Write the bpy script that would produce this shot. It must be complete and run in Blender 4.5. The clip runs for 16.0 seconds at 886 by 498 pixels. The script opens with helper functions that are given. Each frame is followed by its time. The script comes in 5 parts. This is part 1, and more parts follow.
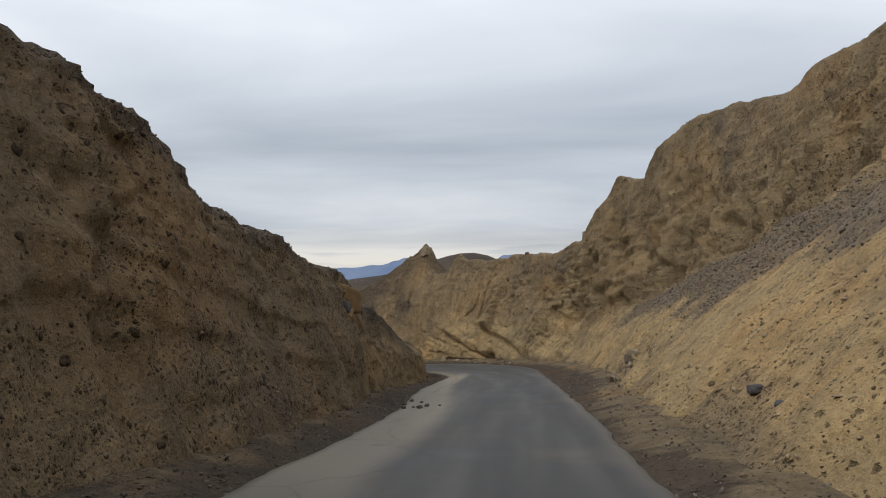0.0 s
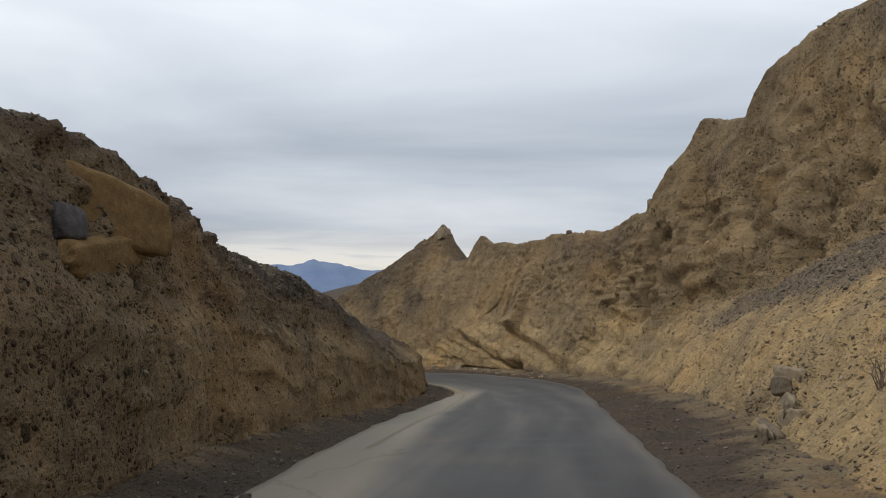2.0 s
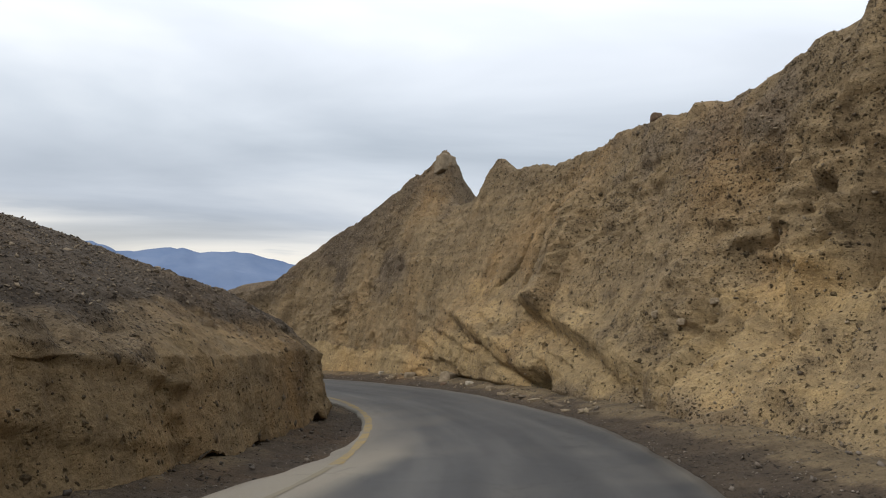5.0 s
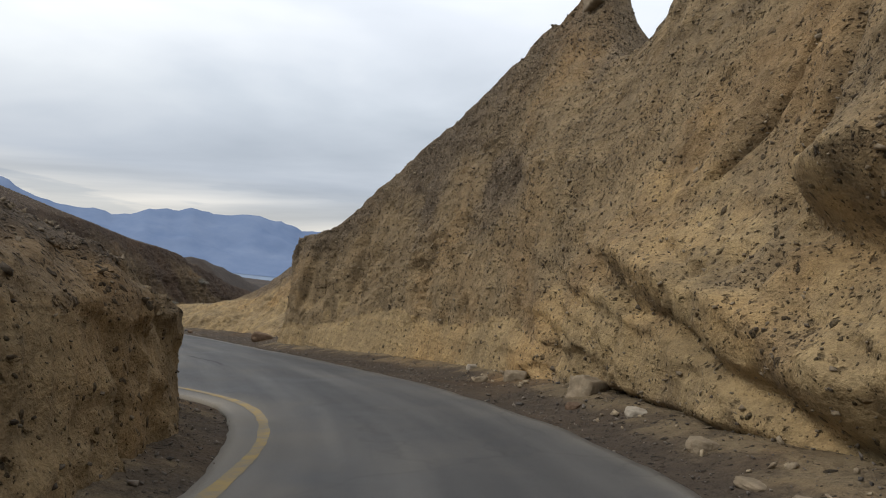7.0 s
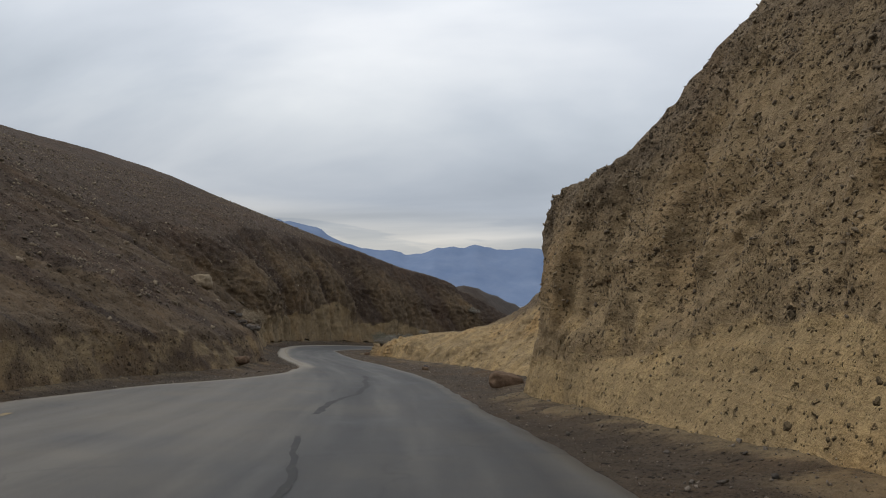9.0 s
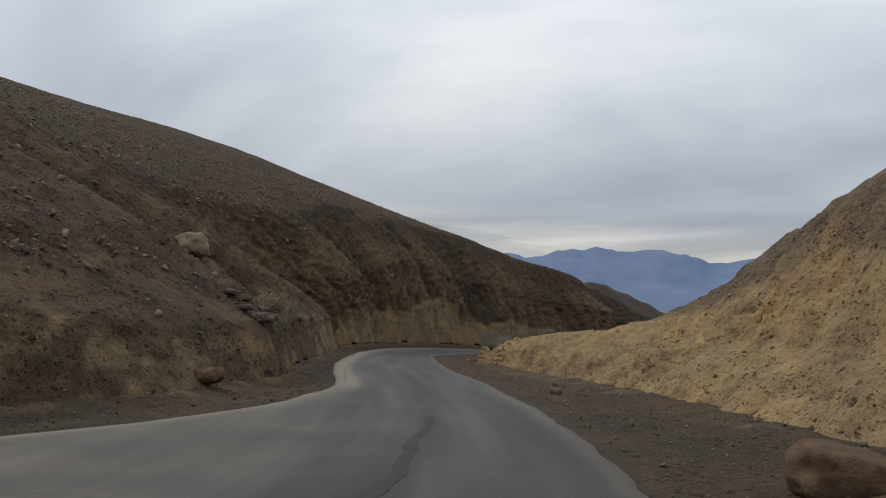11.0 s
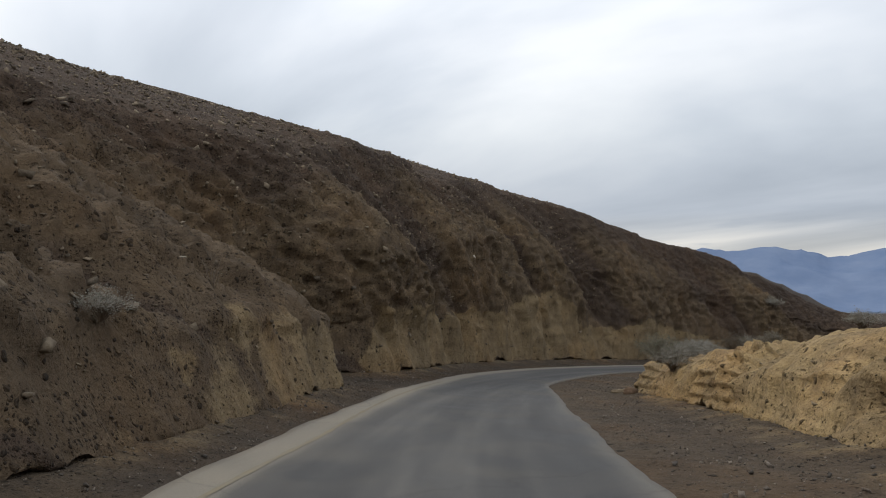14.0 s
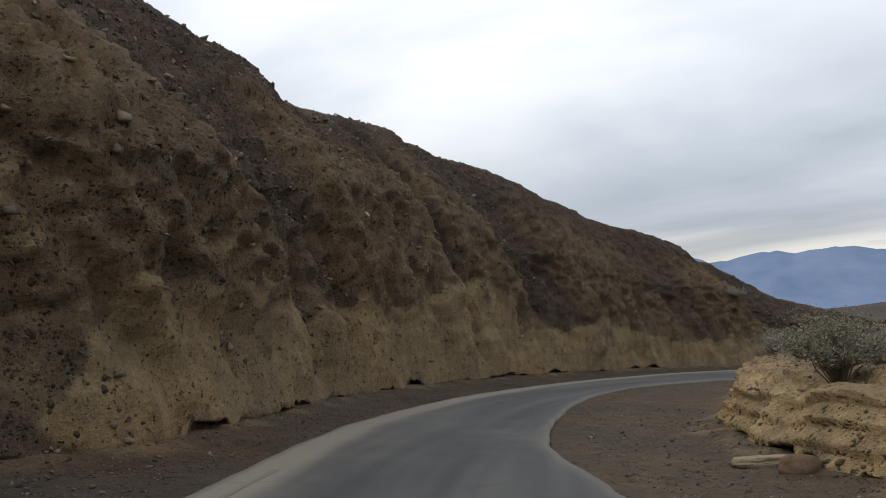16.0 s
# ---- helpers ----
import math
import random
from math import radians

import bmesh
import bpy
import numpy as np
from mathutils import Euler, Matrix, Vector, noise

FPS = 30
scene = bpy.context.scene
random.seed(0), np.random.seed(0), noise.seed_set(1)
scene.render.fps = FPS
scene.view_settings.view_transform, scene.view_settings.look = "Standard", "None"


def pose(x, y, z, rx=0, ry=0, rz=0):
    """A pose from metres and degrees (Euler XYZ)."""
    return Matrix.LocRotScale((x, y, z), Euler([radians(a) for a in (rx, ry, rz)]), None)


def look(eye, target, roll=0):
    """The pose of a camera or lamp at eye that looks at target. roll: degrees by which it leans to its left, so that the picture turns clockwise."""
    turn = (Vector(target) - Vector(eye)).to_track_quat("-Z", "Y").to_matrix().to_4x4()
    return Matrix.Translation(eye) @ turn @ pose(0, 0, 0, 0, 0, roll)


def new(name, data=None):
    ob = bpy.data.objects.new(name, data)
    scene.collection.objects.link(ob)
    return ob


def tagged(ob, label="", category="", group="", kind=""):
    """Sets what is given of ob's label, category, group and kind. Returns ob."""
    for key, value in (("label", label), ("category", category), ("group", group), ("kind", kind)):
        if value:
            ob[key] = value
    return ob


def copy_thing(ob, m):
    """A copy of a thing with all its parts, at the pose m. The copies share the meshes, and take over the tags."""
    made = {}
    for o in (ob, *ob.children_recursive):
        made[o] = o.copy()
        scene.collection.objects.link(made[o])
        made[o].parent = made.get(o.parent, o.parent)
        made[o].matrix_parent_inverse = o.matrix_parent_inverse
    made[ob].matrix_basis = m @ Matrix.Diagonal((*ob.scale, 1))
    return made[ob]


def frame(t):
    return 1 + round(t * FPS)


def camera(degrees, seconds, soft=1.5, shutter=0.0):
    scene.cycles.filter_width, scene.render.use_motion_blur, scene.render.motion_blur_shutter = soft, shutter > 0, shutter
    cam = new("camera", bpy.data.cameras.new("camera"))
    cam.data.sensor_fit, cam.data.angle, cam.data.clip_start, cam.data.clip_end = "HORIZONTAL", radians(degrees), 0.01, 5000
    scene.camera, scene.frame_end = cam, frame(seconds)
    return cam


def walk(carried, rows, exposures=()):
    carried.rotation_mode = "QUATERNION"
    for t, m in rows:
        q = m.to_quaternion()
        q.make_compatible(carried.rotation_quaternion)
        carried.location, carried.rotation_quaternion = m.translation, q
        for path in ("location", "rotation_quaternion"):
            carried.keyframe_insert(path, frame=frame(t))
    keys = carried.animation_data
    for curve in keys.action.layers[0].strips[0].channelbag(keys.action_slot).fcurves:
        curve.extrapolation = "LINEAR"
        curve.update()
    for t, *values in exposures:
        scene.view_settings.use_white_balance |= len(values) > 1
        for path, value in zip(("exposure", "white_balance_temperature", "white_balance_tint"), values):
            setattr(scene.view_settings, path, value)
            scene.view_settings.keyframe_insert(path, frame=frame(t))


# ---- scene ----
cam = camera(60.4, 16.0, soft=1.0)
METRES, EYE, TILT, LEAN, TURN = 140.0, 1.5, 3.8, 0.4, 0.0
ROWS = [
    (0.0, 0.0, 0.0, 0.0, 0.0, 0.0, 0.0),
    (0.5, 0.0022, 0.0272, -0.0035, 0.37, 0.82, -0.39),
    (1.0, 0.0045, 0.0521, -0.0067, 1.28, 0.43, -1.18),
    (1.5, 0.0075, 0.0804, -0.0105, 1.86, 0.15, -1.59),
    (2.0, 0.0104, 0.1083, -0.0141, 2.81, 0.34, -1.65),
    (2.5, 0.0138, 0.1374, -0.0179, 2.71, 0.75, -1.76),
    (3.0, 0.0166, 0.1642, -0.0214, 3.56, 1.0, -1.9),
    (5.5, 0.0281, 0.3146, -0.0417, 9.05, 0.25, -4.51),
    (6.0, 0.027, 0.3468, -0.0458, 11.48, -0.46, -4.95),
    (6.5, 0.0236, 0.3792, -0.0501, 15.36, -1.05, -5.35),
    (7.0, 0.0167, 0.411, -0.0544, 20.34, -1.54, -5.2),
    (7.5, 0.0072, 0.4398, -0.0582, 25.47, -1.84, -4.84),
    (8.0, -0.0065, 0.4691, -0.0627, 32.12, -1.84, -4.43),
    (8.5, -0.0236, 0.4962, -0.0668, 37.75, -1.23, -4.18),
    (9.0, -0.0435, 0.5216, -0.0711, 41.11, -0.53, -1.85),
    (9.5, -0.0637, 0.5448, -0.0751, 42.95, -0.08, -1.8),
    (10.0, -0.0858, 0.5681, -0.0794, 45.68, -0.16, -1.75),
    (12.5, -0.1986, 0.6754, -0.1002, 54.76, -0.28, 0.4),
    (13.0, -0.2248, 0.695, -0.1041, 56.38, 0.14, 1.24),
    (13.5, -0.25, 0.7125, -0.1078, 57.08, 0.41, 1.8),
    (14.0, -0.2782, 0.7313, -0.1118, 57.42, 0.72, 2.55),
    (14.5, -0.3071, 0.7501, -0.1159, 57.45, 0.35, 2.69),
    (15.0, -0.3352, 0.7687, -0.1198, 56.25, 0.5, 3.22),
    (15.5, -0.3635, 0.7886, -0.1239, 52.69, 0.88, 3.57),
    (16.0, -0.3892, 0.8089, -0.1278, 49.73, 1.52, 4.5),
]
EXPOSURES = [(0.0, -0.38), (2.5, -0.35), (5.5, -0.15), (7.0, -0.22), (8.5, -0.42), (10.0, -0.58), (12.5, -0.5), (14.5, -0.28), (16.0, -0.24)]
walk(cam, [(t, pose(0, 0, EYE, TILT, LEAN, TURN) @ pose(METRES * x, METRES * y, METRES * z, 90 + pitch, roll, yaw)) for t, x, y, z, yaw, pitch, roll in ROWS], EXPOSURES)

# ---- sky and light ----
SUN_AZ, SUN_EL = 238.0, 44.0   # compass-style from +y, clockwise
world = bpy.data.worlds.new("overcast_sky")
scene.world = world
world.use_nodes = True
wn, wl = world.node_tree.nodes, world.node_tree.links
wn.clear()
w_out = wn.new("ShaderNodeOutputWorld")
w_bg = wn.new("ShaderNodeBackground")
w_sky = wn.new("ShaderNodeTexSky")
w_sky.sky_type = "NISHITA"
w_sky.sun_disc = False
w_sky.sun_elevation, w_sky.sun_rotation = radians(SUN_EL), radians(SUN_AZ)
w_sky.dust_density, w_sky.air_density = 2.0, 1.0
w_co = wn.new("ShaderNodeTexCoord")
# clouds lie on a flat deck: the direction is divided by its height
w_sep = wn.new("ShaderNodeSeparateXYZ")
w_up = wn.new("ShaderNodeMath"); w_up.operation = "MAXIMUM"; w_up.inputs[1].default_value = 0.0
w_add = wn.new("ShaderNodeMath"); w_add.operation = "ADD"; w_add.inputs[1].default_value = 0.14
w_dx = wn.new("ShaderNodeMath"); w_dx.operation = "DIVIDE"
w_dy = wn.new("ShaderNodeMath"); w_dy.operation = "DIVIDE"
w_com = wn.new("ShaderNodeCombineXYZ")
w_map = wn.new("ShaderNodeMapping")
w_map.inputs["Rotation"].default_value = (0, 0, radians(-32))
w_map.inputs["Scale"].default_value = (0.30, 0.62, 1.0)
w_n1 = wn.new("ShaderNodeTexNoise")
w_n1.inputs["Scale"].default_value, w_n1.inputs["Detail"].default_value, w_n1.inputs["Roughness"].default_value = 1.1, 6.0, 0.48
w_n1.inputs["Distortion"].default_value = 0.5
w_ramp = wn.new("ShaderNodeValToRGB")
w_ramp.color_ramp.elements[0].position, w_ramp.color_ramp.elements[0].color = 0.30, (0.50, 0.55, 0.62, 1)
w_ramp.color_ramp.elements[1].position, w_ramp.color_ramp.elements[1].color = 0.64, (1.08, 1.09, 1.10, 1)
mid = w_ramp.color_ramp.elements.new(0.47)
mid.color = (0.73, 0.775, 0.84, 1)
w_mix = wn.new("ShaderNodeMix"); w_mix.data_type = "RGBA"
w_mix.inputs["Factor"].default_value = 0.93
w_scale = wn.new("ShaderNodeMix"); w_scale.data_type = "RGBA"; w_scale.blend_type = "MULTIPLY"
w_scale.inputs["Factor"].default_value = 1.0
w_scale.inputs["B"].default_value = (0.09, 0.09, 0.09, 1)
wl.new(w_co.outputs["Generated"], w_sep.inputs[0])
wl.new(w_sep.outputs["Z"], w_up.inputs[0])
wl.new(w_up.outputs[0], w_add.inputs[0])
wl.new(w_sep.outputs["X"], w_dx.inputs[0]); wl.new(w_add.outputs[0], w_dx.inputs[1])
wl.new(w_sep.outputs["Y"], w_dy.inputs[0]); wl.new(w_add.outputs[0], w_dy.inputs[1])
wl.new(w_dx.outputs[0], w_com.inputs["X"]); wl.new(w_dy.outputs[0], w_com.inputs["Y"])
wl.new(w_com.outputs[0], w_map.inputs["Vector"])
wl.new(w_map.outputs[0], w_n1.inputs["Vector"])
wl.new(w_n1.outputs["Fac"], w_ramp.inputs["Fac"])
wl.new(w_sky.outputs["Color"], w_scale.inputs["A"])
wl.new(w_scale.outputs["Result"], w_mix.inputs["A"])
wl.new(w_ramp.outputs["Color"], w_mix.inputs["B"])
w_high = wn.new("ShaderNodeMapRange")
w_high.interpolation_type = "SMOOTHSTEP"
w_high.inputs["From Min"].default_value, w_high.inputs["From Max"].default_value = 0.04, 0.42
w_high.inputs["To Min"].default_value, w_high.inputs["To Max"].default_value = 0.9, 1.55
wl.new(w_sep.outputs["Z"], w_high.inputs["Value"])
wl.new(w_high.outputs[0], w_bg.inputs["Strength"])
# a cream band low over the horizon, blue-grey above it
w_band = wn.new("ShaderNodeValToRGB")
w_band.color_ramp.elements[0].position, w_band.color_ramp.elements[0].color = 0.0, (1.12, 1.06, 0.97, 1)
w_band.color_ramp.elements[1].position, w_band.color_ramp.elements[1].color = 0.32, (1.0, 1.0, 1.0, 1)
for w_p, w_c in ((0.045, (1.14, 1.08, 0.98, 1)), (0.10, (0.93, 0.96, 1.0, 1)), (0.2, (0.96, 0.985, 1.0, 1))):
    w_band.color_ramp.elements.new(w_p).color = w_c
wl.new(w_sep.outputs["Z"], w_band.inputs["Fac"])
w_tint = wn.new("ShaderNodeMix"); w_tint.data_type = "RGBA"; w_tint.blend_type = "MULTIPLY"
w_tint.inputs["Factor"].default_value = 1.0
wl.new(w_mix.outputs["Result"], w_tint.inputs["A"]); wl.new(w_band.outputs["Color"], w_tint.inputs["B"])
# a few small dark clouds low over the far range
w_m2 = wn.new("ShaderNodeMapping")
w_m2.inputs["Scale"].default_value = (2.6, 2.6, 26.0)
w_n2 = wn.new("ShaderNodeTexNoise")
w_n2.inputs["Scale"].default_value, w_n2.inputs["Detail"].default_value = 2.0, 5.0
w_puff = wn.new("ShaderNodeMapRange"); w_puff.interpolation_type = "SMOOTHSTEP"
w_puff.inputs["From Min"].default_value, w_puff.inputs["From Max"].default_value = 0.54, 0.64
w_low = wn.new("ShaderNodeValToRGB")
w_low.color_ramp.elements[0].position, w_low.color_ramp.elements[0].color = 0.025, (0, 0, 0, 1)
w_low.color_ramp.elements[1].position, w_low.color_ramp.elements[1].color = 0.10, (0, 0, 0, 1)
for w_p in (0.045, 0.07):
    w_low.color_ramp.elements.new(w_p).color = (0.45, 0.45, 0.45, 1)
w_both = wn.new("ShaderNodeMath"); w_both.operation = "MULTIPLY"
w_dark = wn.new("ShaderNodeMix"); w_dark.data_type = "RGBA"; w_dark.blend_type = "MULTIPLY"
w_dark.inputs["B"].default_value = (0.62, 0.69, 0.78, 1)
wl.new(w_co.outputs["Generated"], w_m2.inputs["Vector"]); wl.new(w_m2.outputs[0], w_n2.inputs["Vector"])
wl.new(w_n2.outputs["Fac"], w_puff.inputs["Value"]); wl.new(w_sep.outputs["Z"], w_low.inputs["Fac"])
wl.new(w_puff.outputs[0], w_both.inputs[0]); wl.new(w_low.outputs["Color"], w_both.inputs[1])
wl.new(w_both.outputs[0], w_dark.inputs["Factor"]); wl.new(w_tint.outputs["Result"], w_dark.inputs["A"])
wl.new(w_dark.outputs["Result"], w_bg.inputs["Color"])
wl.new(w_bg.outputs[0], w_out.inputs["Surface"])

sun_data = bpy.data.lights.new("sun", "SUN")
sun_data.energy, sun_data.angle, sun_data.color = 1.45, radians(10), (1.0, 0.95, 0.87)
sun = new("sun", sun_data)
sa, se = radians(SUN_AZ), radians(SUN_EL)
sun.matrix_world = look((0, 0, 60), (-math.sin(sa) * math.cos(se) * 50, -math.cos(sa) * math.cos(se) * 50, 60 - math.sin(se) * 50))


# ---- numeric noise ----
def lattice(ix, iy, iz, seed):
    h = (ix.astype(np.int64) * 374761393 + iy.astype(np.int64) * 668265263 + iz.astype(np.int64) * 2147483647 + seed * 974634777) & 0xFFFFFFFF
    h = ((h ^ (h >> 13)) * 1274126177) & 0xFFFFFFFF
    h = ((h ^ (h >> 16)) * 2246822519) & 0xFFFFFFFF
    return ((h ^ (h >> 15)) & 0xFFFF) / 32767.5 - 1.0


def value_noise(p, seed=0):
    i = np.floor(p).astype(np.int64)
    f = p - i
    f = f * f * f * (f * (f * 6 - 15) + 10)
    out = np.zeros(len(p))
    for dx in (0, 1):
        wx = f[:, 0] if dx else 1 - f[:, 0]
        for dy in (0, 1):
            wy = f[:, 1] if dy else 1 - f[:, 1]
            for dz in (0, 1):
                wz = f[:, 2] if dz else 1 - f[:, 2]
                out += wx * wy * wz * lattice(i[:, 0] + dx, i[:, 1] + dy, i[:, 2] + dz, seed)
    return out


def fractal(p, size, octaves=4, gain=0.5, seed=0, ridged=False):
    """Noise of about -1 to 1 with features of that size in metres."""
    out, amp, q, total = np.zeros(len(p)), 1.0, p / size, 0.0
    for k in range(octaves):
        n = value_noise(q + 17.3 * k, seed + k)
        out += amp * ((1 - 2 * np.abs(n)) if ridged else n)
        total += amp
        amp *= gain
        q = q * 2.03
    return out / total


def cells(p, size, seed=0):
    """Distance to the nearest of scattered points, in cells, and that point's own random number."""
    q = p / size
    i = np.floor(q - 0.5).astype(np.int64)
    best, own = np.full(len(p), 9.0), np.zeros(len(p))
    for dx in (0, 1):
        for dy in (0, 1):
            for dz in (0, 1):
                c = i + np.array([dx, dy, dz])
                x, y, z = c.T
                at = np.stack([c[:, k] + 0.5 + 0.36 * lattice(x, y, z, seed + 11 * k) for k in range(3)], -1)
                d = np.linalg.norm(q - at, axis=1)
                near = d < best
                best = np.where(near, d, best)
                own = np.where(near, 0.5 + 0.5 * lattice(x, y, z, seed + 71), own)
    return best, own


def clasts(p, size, share, seed=0):
    """Rounded stones of about that size that stand out of a face, 0 to 1."""
    d, own = cells(p + 0.3 * size * fractal(p, size * 1.5, 2, 0.5, seed + 3)[:, None], size, seed)
    r = 0.34 + 0.22 * np.modf(own * 37.7)[0]
    return np.where(own < share, np.sqrt(np.clip(1 - (d / r) ** 2, 0, 1)), 0.0)


# ---- the line of the road: station, x, y, height, cross fall in degrees ----
CENTRE = [
    (-24, -1.91, -23.92, 1.51, -0.4), (-11, -0.88, -10.97, 0.69, -0.4), (2, 0.16, 1.99, -0.12, -0.1),
    (15, 1.42, 14.93, -0.96, 1.4), (28, 2.82, 27.86, -1.80, 2.2), (41, 3.88, 40.81, -2.71, 4.2),
    (54, 3.20, 53.77, -3.53, 5.9), (67, -0.93, 66.03, -4.39, 6.2), (80, -8.65, 76.44, -5.34, 4.1),
    (93, -17.59, 85.87, -6.40, 4.0), (106, -27.14, 94.69, -7.46, 2.6), (119, -37.67, 102.30, -8.44, 0.7),
    (132, -48.47, 109.53, -9.41, -0.5), (145, -58.57, 117.70, -10.35, -1.9), (158, -67.18, 127.42, -11.29, -1.9),
    (171, -73.89, 138.52, -12.22, -1.9), (184, -78.49, 150.66, -13.16, -1.9), (197, -80.82, 163.43, -14.09, -1.9),
    (210, -80.81, 176.41, -15.03, -1.9), (223, -78.46, 189.17, -15.96, -1.9), (236, -73.80, 201.30, -16.90, -1.9), (249, -66.90, 212.30, -17.85, -1.9),
]


def cubic(xs, ys, x):
    """A smooth curve through the rows."""
    xs, ys = np.array(xs, float), np.array(ys, float)
    m = np.gradient(ys, xs)
    i = np.clip(np.searchsorted(xs, x, side="right") - 1, 0, len(xs) - 2)
    h = xs[i + 1] - xs[i]
    u = (x - xs[i]) / h
    return (2 * u**3 - 3 * u**2 + 1) * ys[i] + (u**3 - 2 * u**2 + u) * h * m[i] + (3 * u**2 - 2 * u**3) * ys[i + 1] + (u**3 - u**2) * h * m[i + 1]


CS = [r[0] for r in CENTRE]


def centre(s):
    """Places on the road's line, its right-hand directions and the slope across."""
    s = np.asarray(s, float)
    xyz = np.stack([cubic(CS, [r[k] for r in CENTRE], s) for k in (1, 2, 3)], -1)
    a = np.stack([cubic(CS, [r[k] for r in CENTRE], s + 0.5) - cubic(CS, [r[k] for r in CENTRE], s - 0.5) for k in (1, 2)], -1)
    a /= np.linalg.norm(a, axis=-1, keepdims=True)
    return xyz, np.stack([a[..., 1], -a[..., 0]], -1), np.tan(np.radians(cubic(CS, [r[4] for r in CENTRE], s)))


def along(rows, s, soft=1.0):
    """Columns of a table of stations, run smoothly along the road."""
    xs = [r[0] for r in rows]
    out = []
    for k in range(1, len(rows[0])):
        ys = [r[k] for r in rows]
        out.append(sum(np.interp(s + d * soft, xs, ys) * w for d, w in ((-1, 0.15), (-0.5, 0.2), (0, 0.3), (0.5, 0.2), (1, 0.15))))
    return out


def place(s, off, up):
    """World places at a station, metres to the right of the road's line and above it."""
    xyz, right, _ = centre(s)
    return np.concatenate([xyz[..., :2] + right * np.asarray(off)[..., None], (xyz[..., 2] + up)[..., None]], -1)


# paved edges (metres from the line), left and right
PAVED_LEFT = [(-24, 2.9), (18, 3.0), (27, 3.8), (33, 4.35), (38, 4.7), (43, 4.5), (48, 4.0), (53, 3.0), (57, 2.5), (63, 2.1), (67, 2.0), (70, 2.05), (72, 2.15), (74, 2.5), (76, 3.6), (78, 4.7), (80, 5.8),
              (86, 8.4), (92, 10.0), (97, 10.2), (103, 8.2), (107, 5.6), (111, 3.8), (116, 2.8), (124, 3.0), (142, 3.05), (148, 3.25), (154, 3.65), (160, 4.0), (168, 4.2), (180, 4.6), (190, 5.2), (208, 7.2), (223, 8.5)]
PAVED_RIGHT = [(-24, 1.65), (20, 1.6), (30, 1.4), (40, 1.4), (48, 2.1), (57, 2.5), (76, 2.45), (83, 2.1), (92, 1.7), (101, 1.7), (110, 2.0), (121, 2.3), (138, 2.4),
               (144, 2.1), (148, 1.7), (154, 0.7), (160, 0.4), (169, -0.2), (179, -0.8), (196, -0.8), (208, -2.0), (223, -3.5)]

# the left side: foot of the bank, top of the cut, middle of the slope, crest, hill behind
L_FOOT = [(-24, 4.2), (12, 4.1), (19, 4.0), (23, 4.9), (27, 5.3), (33, 5.6), (40, 5.7), (48, 5.2), (54, 4.4), (58, 3.7), (61, 3.1), (65, 2.8), (68, 2.75), (70, 2.75), (72, 2.9), (74, 3.4), (76, 4.3), (78, 6.0), (80, 8.0), (86, 10.3),
          (90, 11.4), (97, 11.5), (103, 10.0), (107, 8.6), (112, 5.8), (118, 4.4), (124, 4.5), (130, 4.3), (134, 4.1), (141, 4.1), (143.6, 4.4), (145.0, 5.8), (146.6, 7.0), (149, 6.7), (151, 5.4), (153, 5.3), (158, 6.2),
          (165, 7.0), (172, 7.4), (183, 8.0), (193, 8.4), (211, 10.0), (223, 11.0)]
L_CUT = [(-24, 4.7, 1.7), (14, 4.7, 1.7), (22, 4.7, 1.6), (27, 5.6, 1.5), (33, 5.9, 1.4), (40, 6.0, 1.4), (48, 5.5, 1.2), (54, 4.8, 1.3), (58, 4.1, 1.4), (62, 3.4, 1.5), (70, 2.95, 1.45), (72, 3.2, 1.2), (74, 4.2, 0.85), (76, 5.3, 0.7), (78, 7.4, 0.85),
         (82, 10.8, 1.2), (90, 12.8, 1.2), (103, 11.2, 1.4), (112, 7.2, 1.4), (118, 5.0, 1.8), (124, 5.2, 1.7), (130, 5.1, 1.8), (134, 4.9, 1.95), (141, 4.8, 2.2), (143.8, 5.1, 2.2), (145.2, 6.8, 2.2), (147, 8.0, 2.2), (149, 7.7, 2.1),
         (151, 5.7, 2.6), (154, 5.7, 2.8), (158, 6.6, 3.2), (166, 7.4, 3.8), (174, 7.9, 4.2), (184, 8.5, 4.4), (196, 8.9, 4.0), (211, 10.6, 4.0), (223, 12.0, 3.0)]
L_MID = [(-24, 5.2, 3.4), (10.9, 5.1, 3.4), (13, 5.1, 3.0), (22, 5.2, 2.8), (26, 5.8, 2.5), (33, 6.2, 2.1), (40, 6.3, 1.95), (48, 5.9, 1.55), (56, 5.5, 2.0), (60, 4.6, 2.1), (64, 3.9, 2.15), (68, 3.5, 2.1), (71, 3.7, 1.75), (74, 5.2, 1.15), (76, 6.6, 1.0),
         (78, 9.2, 1.3), (80, 11.6, 1.9), (85, 14.0, 2.6), (92, 17.0, 4.0), (103, 16.0, 4.2), (112, 11.5, 3.9), (118, 8.5, 4.0), (124, 8.3, 4.4), (133, 8.5, 4.8), (140, 10.2, 5.0), (144, 11.2, 5.2),
         (147.6, 9.8, 5.2), (149.6, 6.6, 5.3), (152, 5.8, 5.5), (158, 6.9, 6.2), (166, 8.0, 8.2), (173, 9.0, 9.2), (184, 9.4, 8.4), (196, 9.8, 8.0), (211, 11.4, 7.4), (223, 13.0, 4.7)]
